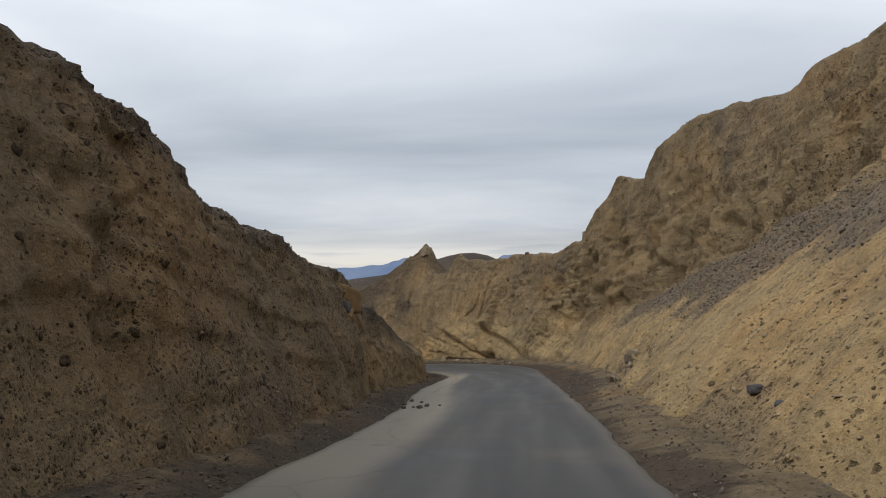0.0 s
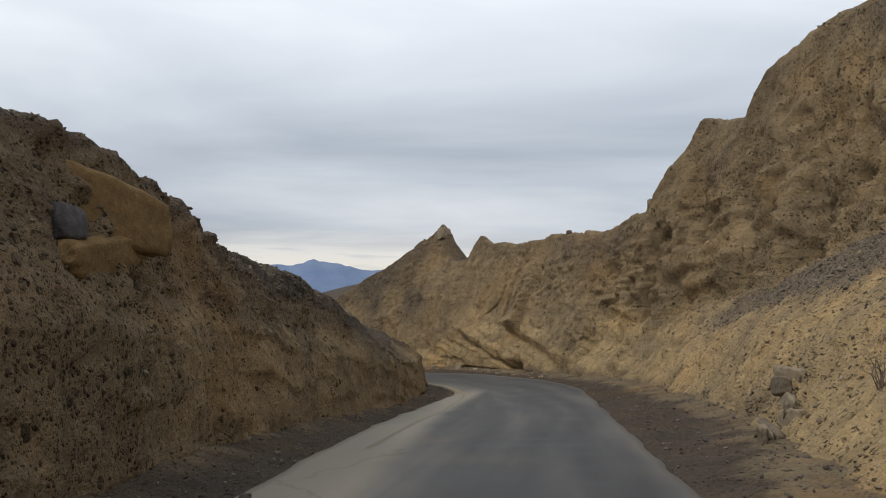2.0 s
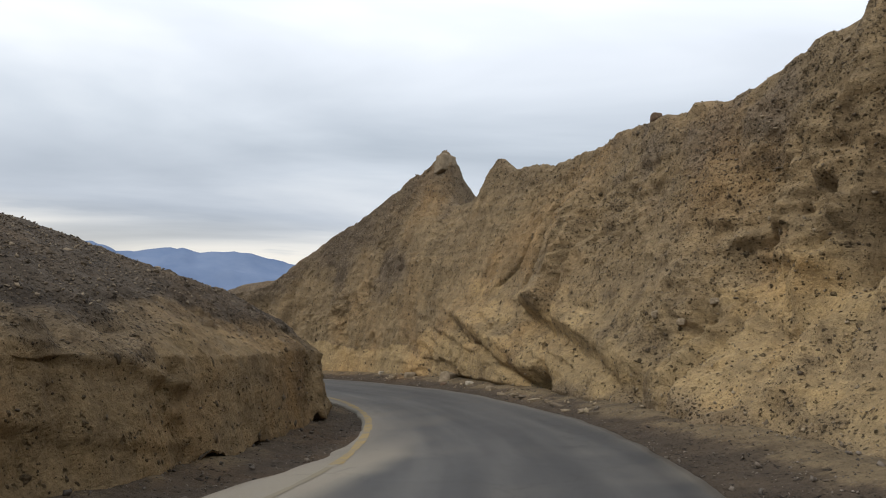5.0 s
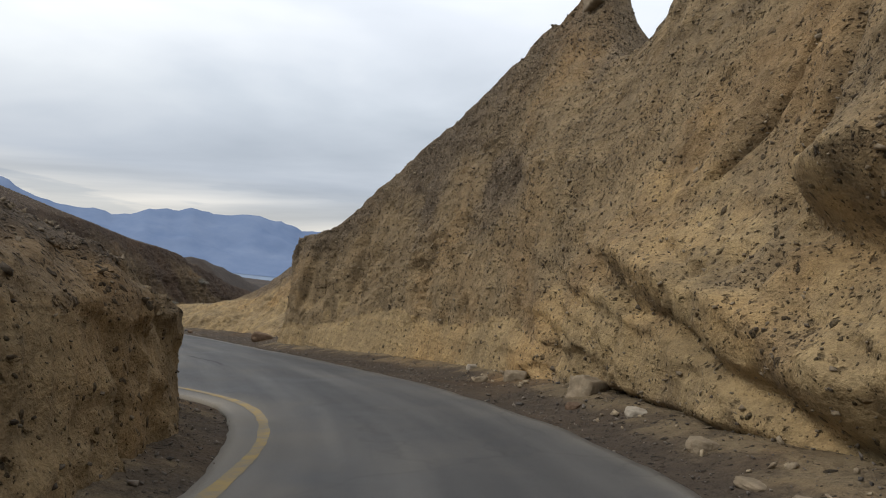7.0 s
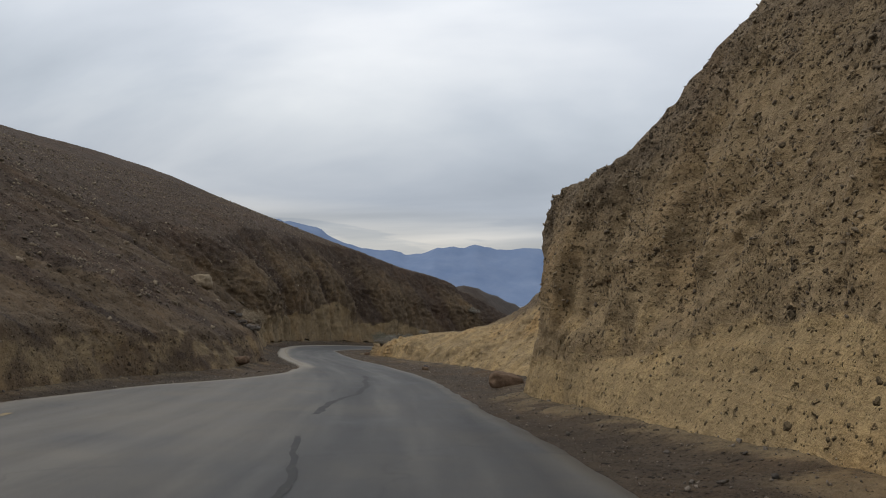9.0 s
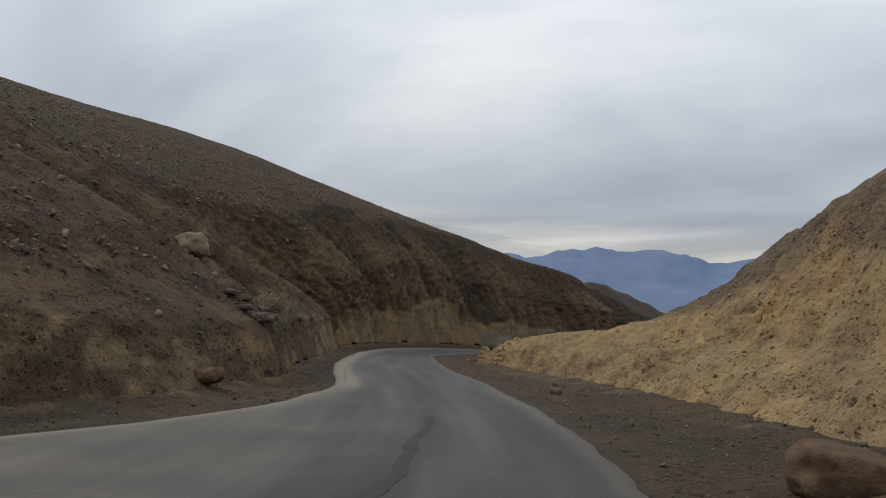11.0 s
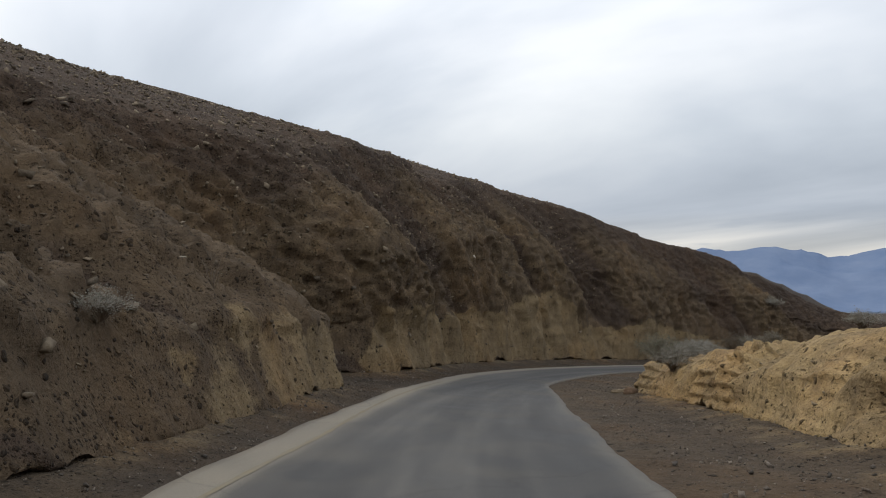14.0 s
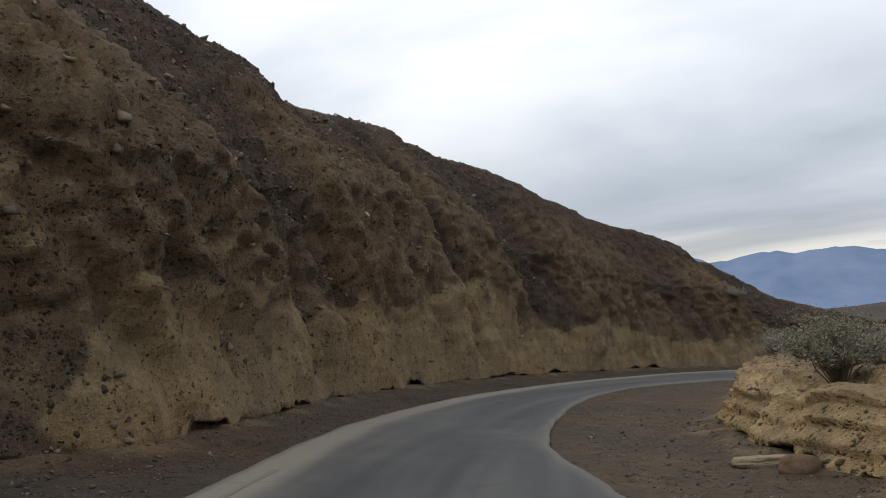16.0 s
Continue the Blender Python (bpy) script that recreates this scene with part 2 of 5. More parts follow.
L_CREST = [(-24, 5.6, 5.3), (8, 5.6, 5.2), (10.9, 5.5, 5.1), (11.7, 5.5, 4.9), (12.4, 5.5, 4.4), (13, 5.5, 4.05), (16, 5.5, 4.1), (18, 5.5, 3.95), (22, 5.6, 3.75), (25.2, 5.7, 3.95), (27, 6.1, 3.75), (28.6, 6.4, 3.5), (30.5, 6.7, 3.4), (36, 6.9, 3.35),
           (40, 6.9, 3.0), (44, 6.8, 2.5), (48, 6.6, 1.85), (51, 6.5, 1.95), (54, 6.4, 2.35), (56.5, 6.4, 2.8), (60, 6, 2.9), (62.5, 5.7, 2.8), (65, 5.3, 2.75), (67, 5.0, 2.6), (70, 4.9, 2.2), (73, 6.6, 1.5), (76, 9.2, 1.5), (78, 12.5, 2.2), (81, 17, 3.6), (85, 20, 5.0), (92, 28, 9.0), (103, 28, 9.8), (112, 24, 10.4), (125, 20, 10.7), (138, 18, 10.5),
           (145, 14.5, 9.8), (150, 11, 9.9), (157, 11.4, 11.95)]
L_CREST += [(160, 12, 12.9), (162.5, 12, 12.7), (165.3, 12, 13.45), (166.0, 12.2, 13.3), (166.5, 12.6, 12.5), (170, 12.8, 12.9), (177, 13, 14.05), (186, 13.4, 14.1), (192, 13.7, 13.7), (206, 15, 12.5), (211.5, 15.5, 11.9), (213.4, 15.8, 10.7), (216, 16.2, 10.4), (219, 16.5, 9.4), (223, 17, 7.7), (230, 17.5, 6.4), (243, 18, 4.0)]
L_HILL = [(-24, 9, 6.2), (10, 9, 6.0), (13, 9, 5.0), (26, 9, 4.6), (30, 9, 4.1), (45, 9.5, 3.7), (52, 10, 3.7), (58, 10, 3.9), (64, 9, 3.2), (70, 9, 2.4), (75, 13, 2.8), (80, 20, 4.5), (88, 31, 10), (95, 44, 18.5), (110, 46, 22),
          (125, 45, 22.8), (140, 42, 22.4), (150, 41, 21.4), (160, 38, 20.6), (172, 34, 20.9), (180, 31, 20.0), (190, 27, 17.5), (198, 25.5, 15.6), (205, 25, 13.8), (212, 24.5, 12.4), (218, 24, 10.0), (226, 24, 7.4), (234, 24, 5.8), (243, 24, 4.0)]
# the right side: foot, top of the bank, top of the talus, crest, back of the crest
R_FOOT = [(-24, 2.4), (10, 2.3), (20, 2.4), (27, 2.85), (34, 3.9), (40, 3.9), (45, 4.1), (50, 4.0), (56, 3.75), (60, 3.6), (64, 3.6), (68, 3.8), (71, 4.4), (77, 4.7), (82, 4.6), (85, 4.2), (87, 3.9),
          (91, 3.3), (93, 2.95), (96, 2.8), (98, 3.3), (101, 4.2), (106, 5.4), (119, 6.4), (125, 5.9), (130, 5.6), (137, 5.8), (143, 6.0), (148, 5.4), (152, 4.3), (158, 4.2), (162, 4.8), (170, 5.0), (178, 4.6), (200, 4.6), (223, 3.5)]
R_BANK = [(-24, 5.5, 2.6), (0, 5.5, 2.6), (14, 5.3, 2.4), (26, 5.6, 2.6), (34, 5.8, 2.7), (38, 6.0, 3.0), (45, 6.1, 2.6), (49, 5.8, 2.0), (55, 5.2, 1.7), (59, 4.7, 2.4), (62, 4.4, 1.8), (67, 4.1, 2.0),
          (70, 4.3, 2.2), (73, 4.7, 1.6), (77, 5.0, 1.3), (82, 5.0, 1.4), (85, 4.7, 1.4), (88, 4.4, 1.4), (93, 3.35, 1.5), (96, 3.15, 1.5), (98, 4.0, 1.2), (101, 5.2, 1.1), (106, 6.4, 1.1), (119, 7.2, 1.2),
          (128, 6.7, 1.1), (137, 6.3, 1.1), (143, 6.3, 0.95), (148, 5.7, 0.9), (152, 4.7, 0.9), (158, 4.6, 0.95), (162, 5.2, 1.1), (175, 5.5, 1.2), (200, 5.5, 1.0), (223, 4.5, 0.8)]
R_TALUS = [(-24, 13, 9), (14, 13, 9), (26, 12, 8), (34, 10, 6.5), (38, 9.3, 5.8), (45, 8.6, 5.0), (48.5, 7.4, 4.4), (53, 6.9, 4.0), (55, 6.5, 3.9), (59, 5.5, 4.5), (62, 5.3, 4.6), (67, 5.0, 4.6),
           (69, 5.5, 5.5), (72.5, 5.5, 5.2), (76, 5.6, 6.0), (79, 5.8, 6.8), (82, 5.3, 4.9), (85, 5.0, 3.6), (88, 4.7, 3.9), (93, 3.35, 3.0), (96, 3.0, 3.0), (97.4, 3.5, 2.4), (98.6, 4.8, 2.3), (101, 6.4, 2.2), (106, 7.6, 1.8),
           (119, 8.4, 2.0), (128, 8.0, 1.8), (137, 7.2, 1.75), (144, 7.0, 1.6), (150, 5.9, 1.3), (158, 5.8, 1.3), (165, 6.4, 1.4), (200, 7.0, 1.5), (223, 5.5, 1.0)]
R_CREST = [(-24, 18, 15.05), (0, 18, 15.05), (20, 17, 15.05), (29, 15.2, 14.65), (34, 14.2, 14.6), (36.2, 13.7, 14.75), (36.9, 13.5, 14.35), (38.4, 13.2, 14.2), (40.5, 12.8, 14.7), (42.8, 12.3, 15.4), (45.6, 11.6, 15.65), (48.3, 10.5, 15.2), (49.0, 9.9, 14.3), (49.3, 9.7, 12.9), (50.4, 9.4, 13.1), (51.4, 9.25, 13.5), (52.5, 9.0, 14.0),
           (52.9, 8.8, 12.9), (54.3, 8.3, 11.7), (54.9, 8.0, 11.0), (55.7, 7.8, 9.75), (59, 6.9, 9.0), (62, 6.5, 9.45), (67, 6.9, 9.75), (70.8, 7.1, 10.1), (71.8, 7.0, 10.2), (72.5, 7.0, 10.95), (73.0, 7.0, 10.9), (73.5, 7.0, 10.1), (74.6, 7.1, 9.2), (76.8, 7.4, 9.1), (77.4, 7.6, 10.3)]
R_CREST += [(77.9, 7.75, 12.4), (78.7, 7.8, 13.0), (79.4, 7.7, 12.4), (82, 6.8, 10.9), (84, 6.3, 9.6), (85.6, 6.1, 9.4), (87, 5.8, 8.6), (89, 5.3, 7.8), (91, 4.75, 6.50), (93, 3.85, 5.55), (95.6, 3.3, 5.3), (96.4, 3.45, 4.85), (97.2, 3.95, 4.0), (98.6, 5.6, 3.6), (101, 7.5, 3.6)]
R_CREST += [(106, 8.2, 3.6), (110, 8.5, 3.4), (119, 9.3, 2.8), (128, 9.4, 2.4), (139, 8.8, 2.0), (144, 8.4, 1.65), (155, 8.0, 1.4), (165, 8.5, 1.6), (200, 9.0, 1.6), (223, 7.5, 1.0)]
R_HILL = [(-24, 24, 16), (20, 23, 16), (35, 19, 15), (45, 17, 14.5), (50, 14, 12), (56, 12, 9), (62, 11, 8.5), (70, 12, 7.8), (75, 12, 6.5), (78.5, 12, 8.0), (84, 11, 7.0), (88, 9.8, 6.6), (91, 9.2, 7.0), (94, 8.6, 5.0), (96, 8, 4.4),
          (98, 8.4, 6.4), (104, 10.2, 7.5), (110, 11, 7.4), (118, 12, 6.0), (123, 12.5, 4.2), (128, 14, 2.7), (140, 14, 2.2), (155, 13, 1.6), (175, 14, 1.4), (200, 16, 1.0), (223, 16, 0.5)]


# ---- materials ----
def nodes_of(name):
    m = bpy.data.materials.new(name)
    m.use_nodes = True
    n, l = m.node_tree.nodes, m.node_tree.links
    b = n["Principled BSDF"]
    b.inputs["Roughness"].default_value = 0.95
    b.inputs["Specular IOR Level"].default_value = 0.2
    return m, n, l, b


def noise_node(n, l, vec, scale, detail=4.0, rough=0.55, distort=0.0):
    t = n.new("ShaderNodeTexNoise")
    t.inputs["Scale"].default_value, t.inputs["Detail"].default_value = scale, detail
    t.inputs["Roughness"].default_value, t.inputs["Distortion"].default_value = rough, distort
    l.new(vec, t.inputs["Vector"])
    return t.outputs["Fac"]


def ramp(n, l, fac, stops):
    r = n.new("ShaderNodeValToRGB")
    r.color_ramp.elements[0].position, r.color_ramp.elements[0].color = stops[0][0], stops[0][1]
    r.color_ramp.elements[1].position, r.color_ramp.elements[1].color = stops[-1][0], stops[-1][1]
    for p, c in stops[1:-1]:
        r.color_ramp.elements.new(p).color = c
    l.new(fac, r.inputs["Fac"])
    return r.outputs["Color"]


def mix(n, l, fac, a, b, kind="MIX"):
    m = n.new("ShaderNodeMix")
    m.data_type, m.blend_type = "RGBA", kind
    for value, key in ((fac, "Factor"), (a, "A"), (b, "B")):
        if isinstance(value, (int, float)):
            m.inputs[key].default_value = value
        elif isinstance(value, tuple):
            m.inputs[key].default_value = (*value[:3], 1)
        else:
            l.new(value, m.inputs[key])
    return m.outputs["Result"]


def calc(n, l, op, a, b=0.0, c=0.0, clamp=False):
    m = n.new("ShaderNodeMath")
    m.operation, m.use_clamp = op, clamp
    for k, v in enumerate((a, b, c)):
        if isinstance(v, (int, float)):
            m.inputs[k].default_value = v
        else:
            l.new(v, m.inputs[k])
    return m.outputs[0]


def grey(v):
    return (v, v, v, 1)


def smooth_map(n, l, value, lo, hi):
    r = n.new("ShaderNodeMapRange")
    r.interpolation_type = "SMOOTHSTEP"
    r.inputs["From Min"].default_value, r.inputs["From Max"].default_value = lo, hi
    l.new(value, r.inputs["Value"])
    return r.outputs[0]


def wobbled(n, l, co, scale, amount, detail=3.0):
    """The place, shaken by noise, so that cells get broken outlines."""
    nz = n.new("ShaderNodeTexNoise")
    nz.inputs["Scale"].default_value, nz.inputs["Detail"].default_value = scale, detail
    m = n.new("ShaderNodeMix")
    m.data_type, m.blend_type = "RGBA", "LINEAR_LIGHT"
    m.inputs["Factor"].default_value = amount
    l.new(co, nz.inputs["Vector"]); l.new(co, m.inputs["A"]); l.new(nz.outputs["Color"], m.inputs["B"])
    return m.outputs["Result"]


def earth(name, brown, pale, gravel, pits=1.0, beds=0.8, stony=1.0, warm=(1.2, 1.0, 0.78)):
    """Weathered conglomerate: three soils laid out by the mesh's own zones, with beds, clasts, holes and rain marks."""
    m, n, l, b = nodes_of(name)
    co = n.new("ShaderNodeTexCoord").outputs["Object"]
    at = {}
    for key in ("pale", "gravel"):
        a = n.new("ShaderNodeAttribute")
        a.attribute_name = key
        at[key] = a.outputs["Fac"]
    big = noise_node(n, l, co, 0.24, 5, 0.6)
    middle = noise_node(n, l, co, 1.3, 6, 0.62)
    fine = noise_node(n, l, co, 10.0, 5, 0.68)
    grit = noise_node(n, l, co, 46.0, 3, 0.7)
    # soils meet in ragged edges
    ragged = calc(n, l, "MULTIPLY_ADD", fine, 0.35, calc(n, l, "MULTIPLY_ADD", middle, 0.9, -0.625))
    w_pale = smooth_map(n, l, calc(n, l, "ADD", at["pale"], ragged), 0.22, 0.78)
    w_grav = smooth_map(n, l, calc(n, l, "ADD", at["gravel"], ragged), 0.22, 0.80)
    base = mix(n, l, w_pale, brown, pale)
    base = mix(n, l, w_grav, base, gravel)
    # patches of warmer and greyer earth
    base = mix(n, l, 0.85, base, ramp(n, l, big, [(0.32, (0.76, 0.77, 0.80, 1)), (0.5, (1, 1, 1, 1)), (0.68, (*warm, 1))]), "MULTIPLY")
    base = mix(n, l, 0.8, base, ramp(n, l, middle, [(0.32, (0.78, 0.77, 0.77, 1)), (0.5, (1, 1, 1, 1)), (0.70, (1.14, 1.12, 1.08, 1))]), "MULTIPLY")
    # beds, dipping to one side
    mp = n.new("ShaderNodeMapping")
    mp.inputs["Rotation"].default_value = (radians(14), radians(-9), 0)
    mp.inputs["Scale"].default_value = (0.15, 0.15, 2.2)
    l.new(co, mp.inputs["Vector"])
    strata = noise_node(n, l, mp.outputs[0], 1.0, 4, 0.6, 0.8)
    base = mix(n, l, beds, base, ramp(n, l, strata, [(0.32, (0.66, 0.64, 0.63, 1)), (0.48, (1, 1, 1, 1)), (0.62, (1.14, 1.1, 1.02, 1)), (0.72, (0.82, 0.8, 0.78, 1))]), "MULTIPLY")
    # rain marks run down the face
    ms = n.new("ShaderNodeMapping")
    ms.inputs["Scale"].default_value = (1.7, 1.7, 0.15)
    l.new(co, ms.inputs["Vector"])
    streak = noise_node(n, l, ms.outputs[0], 1.0, 5, 0.62)
    base = mix(n, l, 0.65, base, ramp(n, l, streak, [(0.32, (0.70, 0.68, 0.68, 1)), (0.6, (1.08, 1.07, 1.05, 1))]), "MULTIPLY")
    base = mix(n, l, 0.55, base, ramp(n, l, fine, [(0.30, grey(0.62)), (0.5, grey(1.0)), (0.70, grey(1.36))]), "MULTIPLY")
    base = mix(n, l, 0.45, base, ramp(n, l, grit, [(0.32, grey(0.60)), (0.68, grey(1.36))]), "MULTIPLY")
    h = calc(n, l, "MULTIPLY_ADD", fine, 0.07, calc(n, l, "MULTIPLY", middle, 0.2))
    h = calc(n, l, "MULTIPLY_ADD", grit, 0.006, h)
    h = calc(n, l, "MULTIPLY_ADD", strata, 0.10 * beds, h)
    # clasts stand out of the matrix, crowded in some patches and in gravel
    crowd = calc(n, l, "ADD", smooth_map(n, l, noise_node(n, l, co, 0.55, 4, 0.6), 0.36, 0.62), calc(n, l, "MULTIPLY", w_grav, 0.7))
    crowd = calc(n, l, "MULTIPLY", crowd, calc(n, l, "MULTIPLY_ADD", w_pale, -0.9, 1.0))
    tone_grey = mix(n, l, 0.5, gravel, brown)
    for scale, share, rise, size in ((4.4, 0.10, 0.5, 0.20), (8.6, 0.66, 0.8, 0.20), (15.0, 0.7, 0.9, 0.22), (30.0, 0.5, 0.6, 0.26)):
        v = n.new("ShaderNodeTexVoronoi")
        v.inputs["Scale"].default_value = scale
        l.new(wobbled(n, l, co, scale * 1.4, 0.35 / scale), v.inputs["Vector"])
        sep = n.new("ShaderNodeSeparateColor")
        l.new(v.outputs["Color"], sep.inputs[0])
        chosen = calc(n, l, "LESS_THAN", sep.outputs["Red"], calc(n, l, "MULTIPLY_ADD", crowd, share * stony, 0.12 * stony))
        radius = calc(n, l, "MULTIPLY_ADD", sep.outputs["Blue"], 0.16, size)
        dome = calc(n, l, "SUBTRACT", 1.0, calc(n, l, "DIVIDE", v.outputs["Distance"], radius), clamp=True)
        dome = calc(n, l, "MULTIPLY", chosen, calc(n, l, "POWER", dome, 0.5))
        # dark tones mix dark stones with painted shade of holes and undersides
        tone = ramp(n, l, sep.outputs["Green"], [(0.0, grey(0.22)), (0.5, grey(0.42)), (0.8, (0.85, 0.83, 0.80, 1)), (1.0, (1.55, 1.5, 1.42, 1))])
        stone = mix(n, l, 1.0, mix(n, l, 0.5, base, tone_grey), tone, "MULTIPLY")
        base = mix(n, l, calc(n, l, "MULTIPLY", smooth_map(n, l, dome, 0.1, 0.35), 0.85), base, stone)
        h = calc(n, l, "MULTIPLY_ADD", dome, rise / scale, h)
    # holes where stones fell out, and broken plates with stepped edges
    pv = n.new("ShaderNodeTexVoronoi")
    pv.inputs["Scale"].default_value = 5.5
    l.new(wobbled(n, l, co, 9.0, 0.12, 4.0), pv.inputs["Vector"])
    psep = n.new("ShaderNodeSeparateColor")
    l.new(pv.outputs["Color"], psep.inputs[0])
    pit = calc(n, l, "MULTIPLY", calc(n, l, "LESS_THAN", psep.outputs["Red"], 0.30), calc(n, l, "SUBTRACT", 0.30, pv.outputs["Distance"], clamp=True))
    h = calc(n, l, "MULTIPLY_ADD", pit, -0.9 * pits, h)
    q = n.new("ShaderNodeTexVoronoi")
    q.inputs["Scale"].default_value = 2.4
    l.new(wobbled(n, l, co, 3.6, 0.15, 5.0), q.inputs["Vector"])
    qs = n.new("ShaderNodeSeparateColor")
    l.new(q.outputs["Color"], qs.inputs[0])
    h = calc(n, l, "MULTIPLY_ADD", qs.outputs["Red"], 0.09 * pits, h)
    bump = n.new("ShaderNodeBump")
    bump.inputs["Strength"].default_value, bump.inputs["Distance"].default_value = 1.0, 1.0
    l.new(h, bump.inputs["Height"])
    l.new(bump.outputs["Normal"], b.inputs["Normal"])
    l.new(base, b.inputs["Base Color"])
    return m


TAN = earth("tan_conglomerate", (0.262, 0.193, 0.110), (0.342, 0.250, 0.131), (0.182, 0.140, 0.096), beds=0.5, warm=(1.12, 1.0, 0.86))
CUT = earth("brown_conglomerate", (0.184, 0.135, 0.080), (0.245, 0.176, 0.095), (0.100, 0.079, 0.058), beds=0.45, stony=0.9, warm=(1.12, 1.0, 0.86))
BROWN = earth("dark_hillside_earth", (0.120, 0.086, 0.054), (0.214, 0.158, 0.090), (0.087, 0.062, 0.045), beds=0.3, stony=0.8, warm=(1.1, 1.0, 0.88))
DIRT = earth("shoulder_gravel", (0.088, 0.066, 0.045), (0.18, 0.135, 0.080), (0.073, 0.056, 0.041), 0.1, 0.0, 0.5)


def asphalt():
    m, n, l, b = nodes_of("worn_asphalt")
    co = n.new("ShaderNodeTexCoord").outputs["Object"]
    at = {}
    for key in ("across", "dust", "station"):
        a = n.new("ShaderNodeAttribute")
        a.attribute_name = key
        at[key] = a.outputs["Fac"]
    cx = n.new("ShaderNodeCombineXYZ")
    l.new(at["across"], cx.inputs["X"])
    l.new(calc(n, l, "MULTIPLY", at["station"], 0.06), cx.inputs["Y"])
    lane = calc(n, l, "MULTIPLY_ADD", noise_node(n, l, cx.outputs[0], 4.0, 2, 0.5), 0.2, calc(n, l, "MULTIPLY", noise_node(n, l, cx.outputs[0], 1.2, 2, 0.5), 0.8))
    big = noise_node(n, l, co, 0.5, 5, 0.6)
    grain = noise_node(n, l, co, 60.0, 3, 0.7)
    base = ramp(n, l, lane, [(0.32, (0.036, 0.035, 0.0355, 1)), (0.5, (0.058, 0.0555, 0.0535, 1)), (0.68, (0.092, 0.087, 0.080, 1))])
    base = mix(n, l, 0.7, base, ramp(n, l, big, [(0.3, grey(0.8)), (0.7, grey(1.18))]), "MULTIPLY")
    dust = calc(n, l, "ADD", at["dust"], calc(n, l, "MULTIPLY_ADD", big, 0.8, -0.4), clamp=True)
    base = mix(n, l, dust, base, (0.225, 0.196, 0.152))
    base = mix(n, l, 0.6, base, ramp(n, l, grain, [(0.3, grey(0.7)), (0.7, grey(1.25))]), "MULTIPLY")
    # cracks
    v = n.new("ShaderNodeTexVoronoi")
    v.feature = "DISTANCE_TO_EDGE"
    v.inputs["Scale"].default_value = 0.16
    wob = n.new("ShaderNodeMix"); wob.data_type = "RGBA"; wob.blend_type = "LINEAR_LIGHT"
    wob.inputs["Factor"].default_value = 0.5
    nz = n.new("ShaderNodeTexNoise"); nz.inputs["Scale"].default_value, nz.inputs["Detail"].default_value = 1.1, 5
    l.new(co, nz.inputs["Vector"]); l.new(co, wob.inputs["A"]); l.new(nz.outputs["Color"], wob.inputs["B"])
    l.new(wob.outputs["Result"], v.inputs["Vector"])
    crack = ramp(n, l, v.outputs["Distance"], [(0.0, grey(0.45)), (0.006, grey(1.0))])
    base = mix(n, l, 0.4, base, crack, "MULTIPLY")
    l.new(base, b.inputs["Base Color"])
    b.inputs["Specular IOR Level"].default_value = 0.32
    l.new(ramp(n, l, big, [(0.3, grey(0.62)), (0.7, grey(0.82))]), b.inputs["Roughness"])
    bump = n.new("ShaderNodeBump")
    bump.inputs["Strength"].default_value, bump.inputs["Distance"].default_value = 0.5, 0.01
    l.new(grain, bump.inputs["Height"])
    l.new(bump.outputs["Normal"], b.inputs["Normal"])
    return m


def worn_paint(name, paint, bare, under=(0.19, 0.165, 0.125)):
    m, n, l, b = nodes_of(name)
    co = n.new("ShaderNodeTexCoord").outputs["Object"]
    w = noise_node(n, l, co, 3.0, 6, 0.7)
    l.new(ramp(n, l, w, [(0.36, (*under, 1)), (bare, (*paint, 1)), (0.85, (paint[0] * 1.1, paint[1] * 1.15, paint[2] * 1.3, 1))]), b.inputs["Base Color"])
    b.inputs["Roughness"].default_value = 0.8
    return m


def far_ground():
    m, n, l, b = nodes_of("dark_desert_ground")
    co = n.new("ShaderNodeTexCoord").outputs["Object"]
    big = noise_node(n, l, co, 0.02, 6, 0.6)
    sm = noise_node(n, l, co, 0.6, 5, 0.65)
    a = n.new("ShaderNodeAttribute")
    a.attribute_name = "salt"
    base = ramp(n, l, big, [(0.3, (0.038, 0.030, 0.026, 1)), (0.55, (0.06, 0.046, 0.036, 1)), (0.75, (0.09, 0.07, 0.05, 1))])
    base = mix(n, l, 0.8, base, ramp(n, l, sm, [(0.3, grey(0.7)), (0.7, grey(1.25))]), "MULTIPLY")
    # the far salt flat, its blue tint standing for valley haze
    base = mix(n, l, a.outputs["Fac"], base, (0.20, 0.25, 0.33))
    l.new(base, b.inputs["Base Color"])
    bump = n.new("ShaderNodeBump")
    bump.inputs["Strength"].default_value, bump.inputs["Distance"].default_value = 0.8, 0.6
    l.new(sm, bump.inputs["Height"])
    l.new(bump.outputs["Normal"], b.inputs["Normal"])
    return m


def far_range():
    m, n, l, b = nodes_of("haze_tinted_range")
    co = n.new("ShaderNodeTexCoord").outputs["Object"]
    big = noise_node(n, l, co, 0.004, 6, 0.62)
    # the haze of distance is painted into this blue base colour
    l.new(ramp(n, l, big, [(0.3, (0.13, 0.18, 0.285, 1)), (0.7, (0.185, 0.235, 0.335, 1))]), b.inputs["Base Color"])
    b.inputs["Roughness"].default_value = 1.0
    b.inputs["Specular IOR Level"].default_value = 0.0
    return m


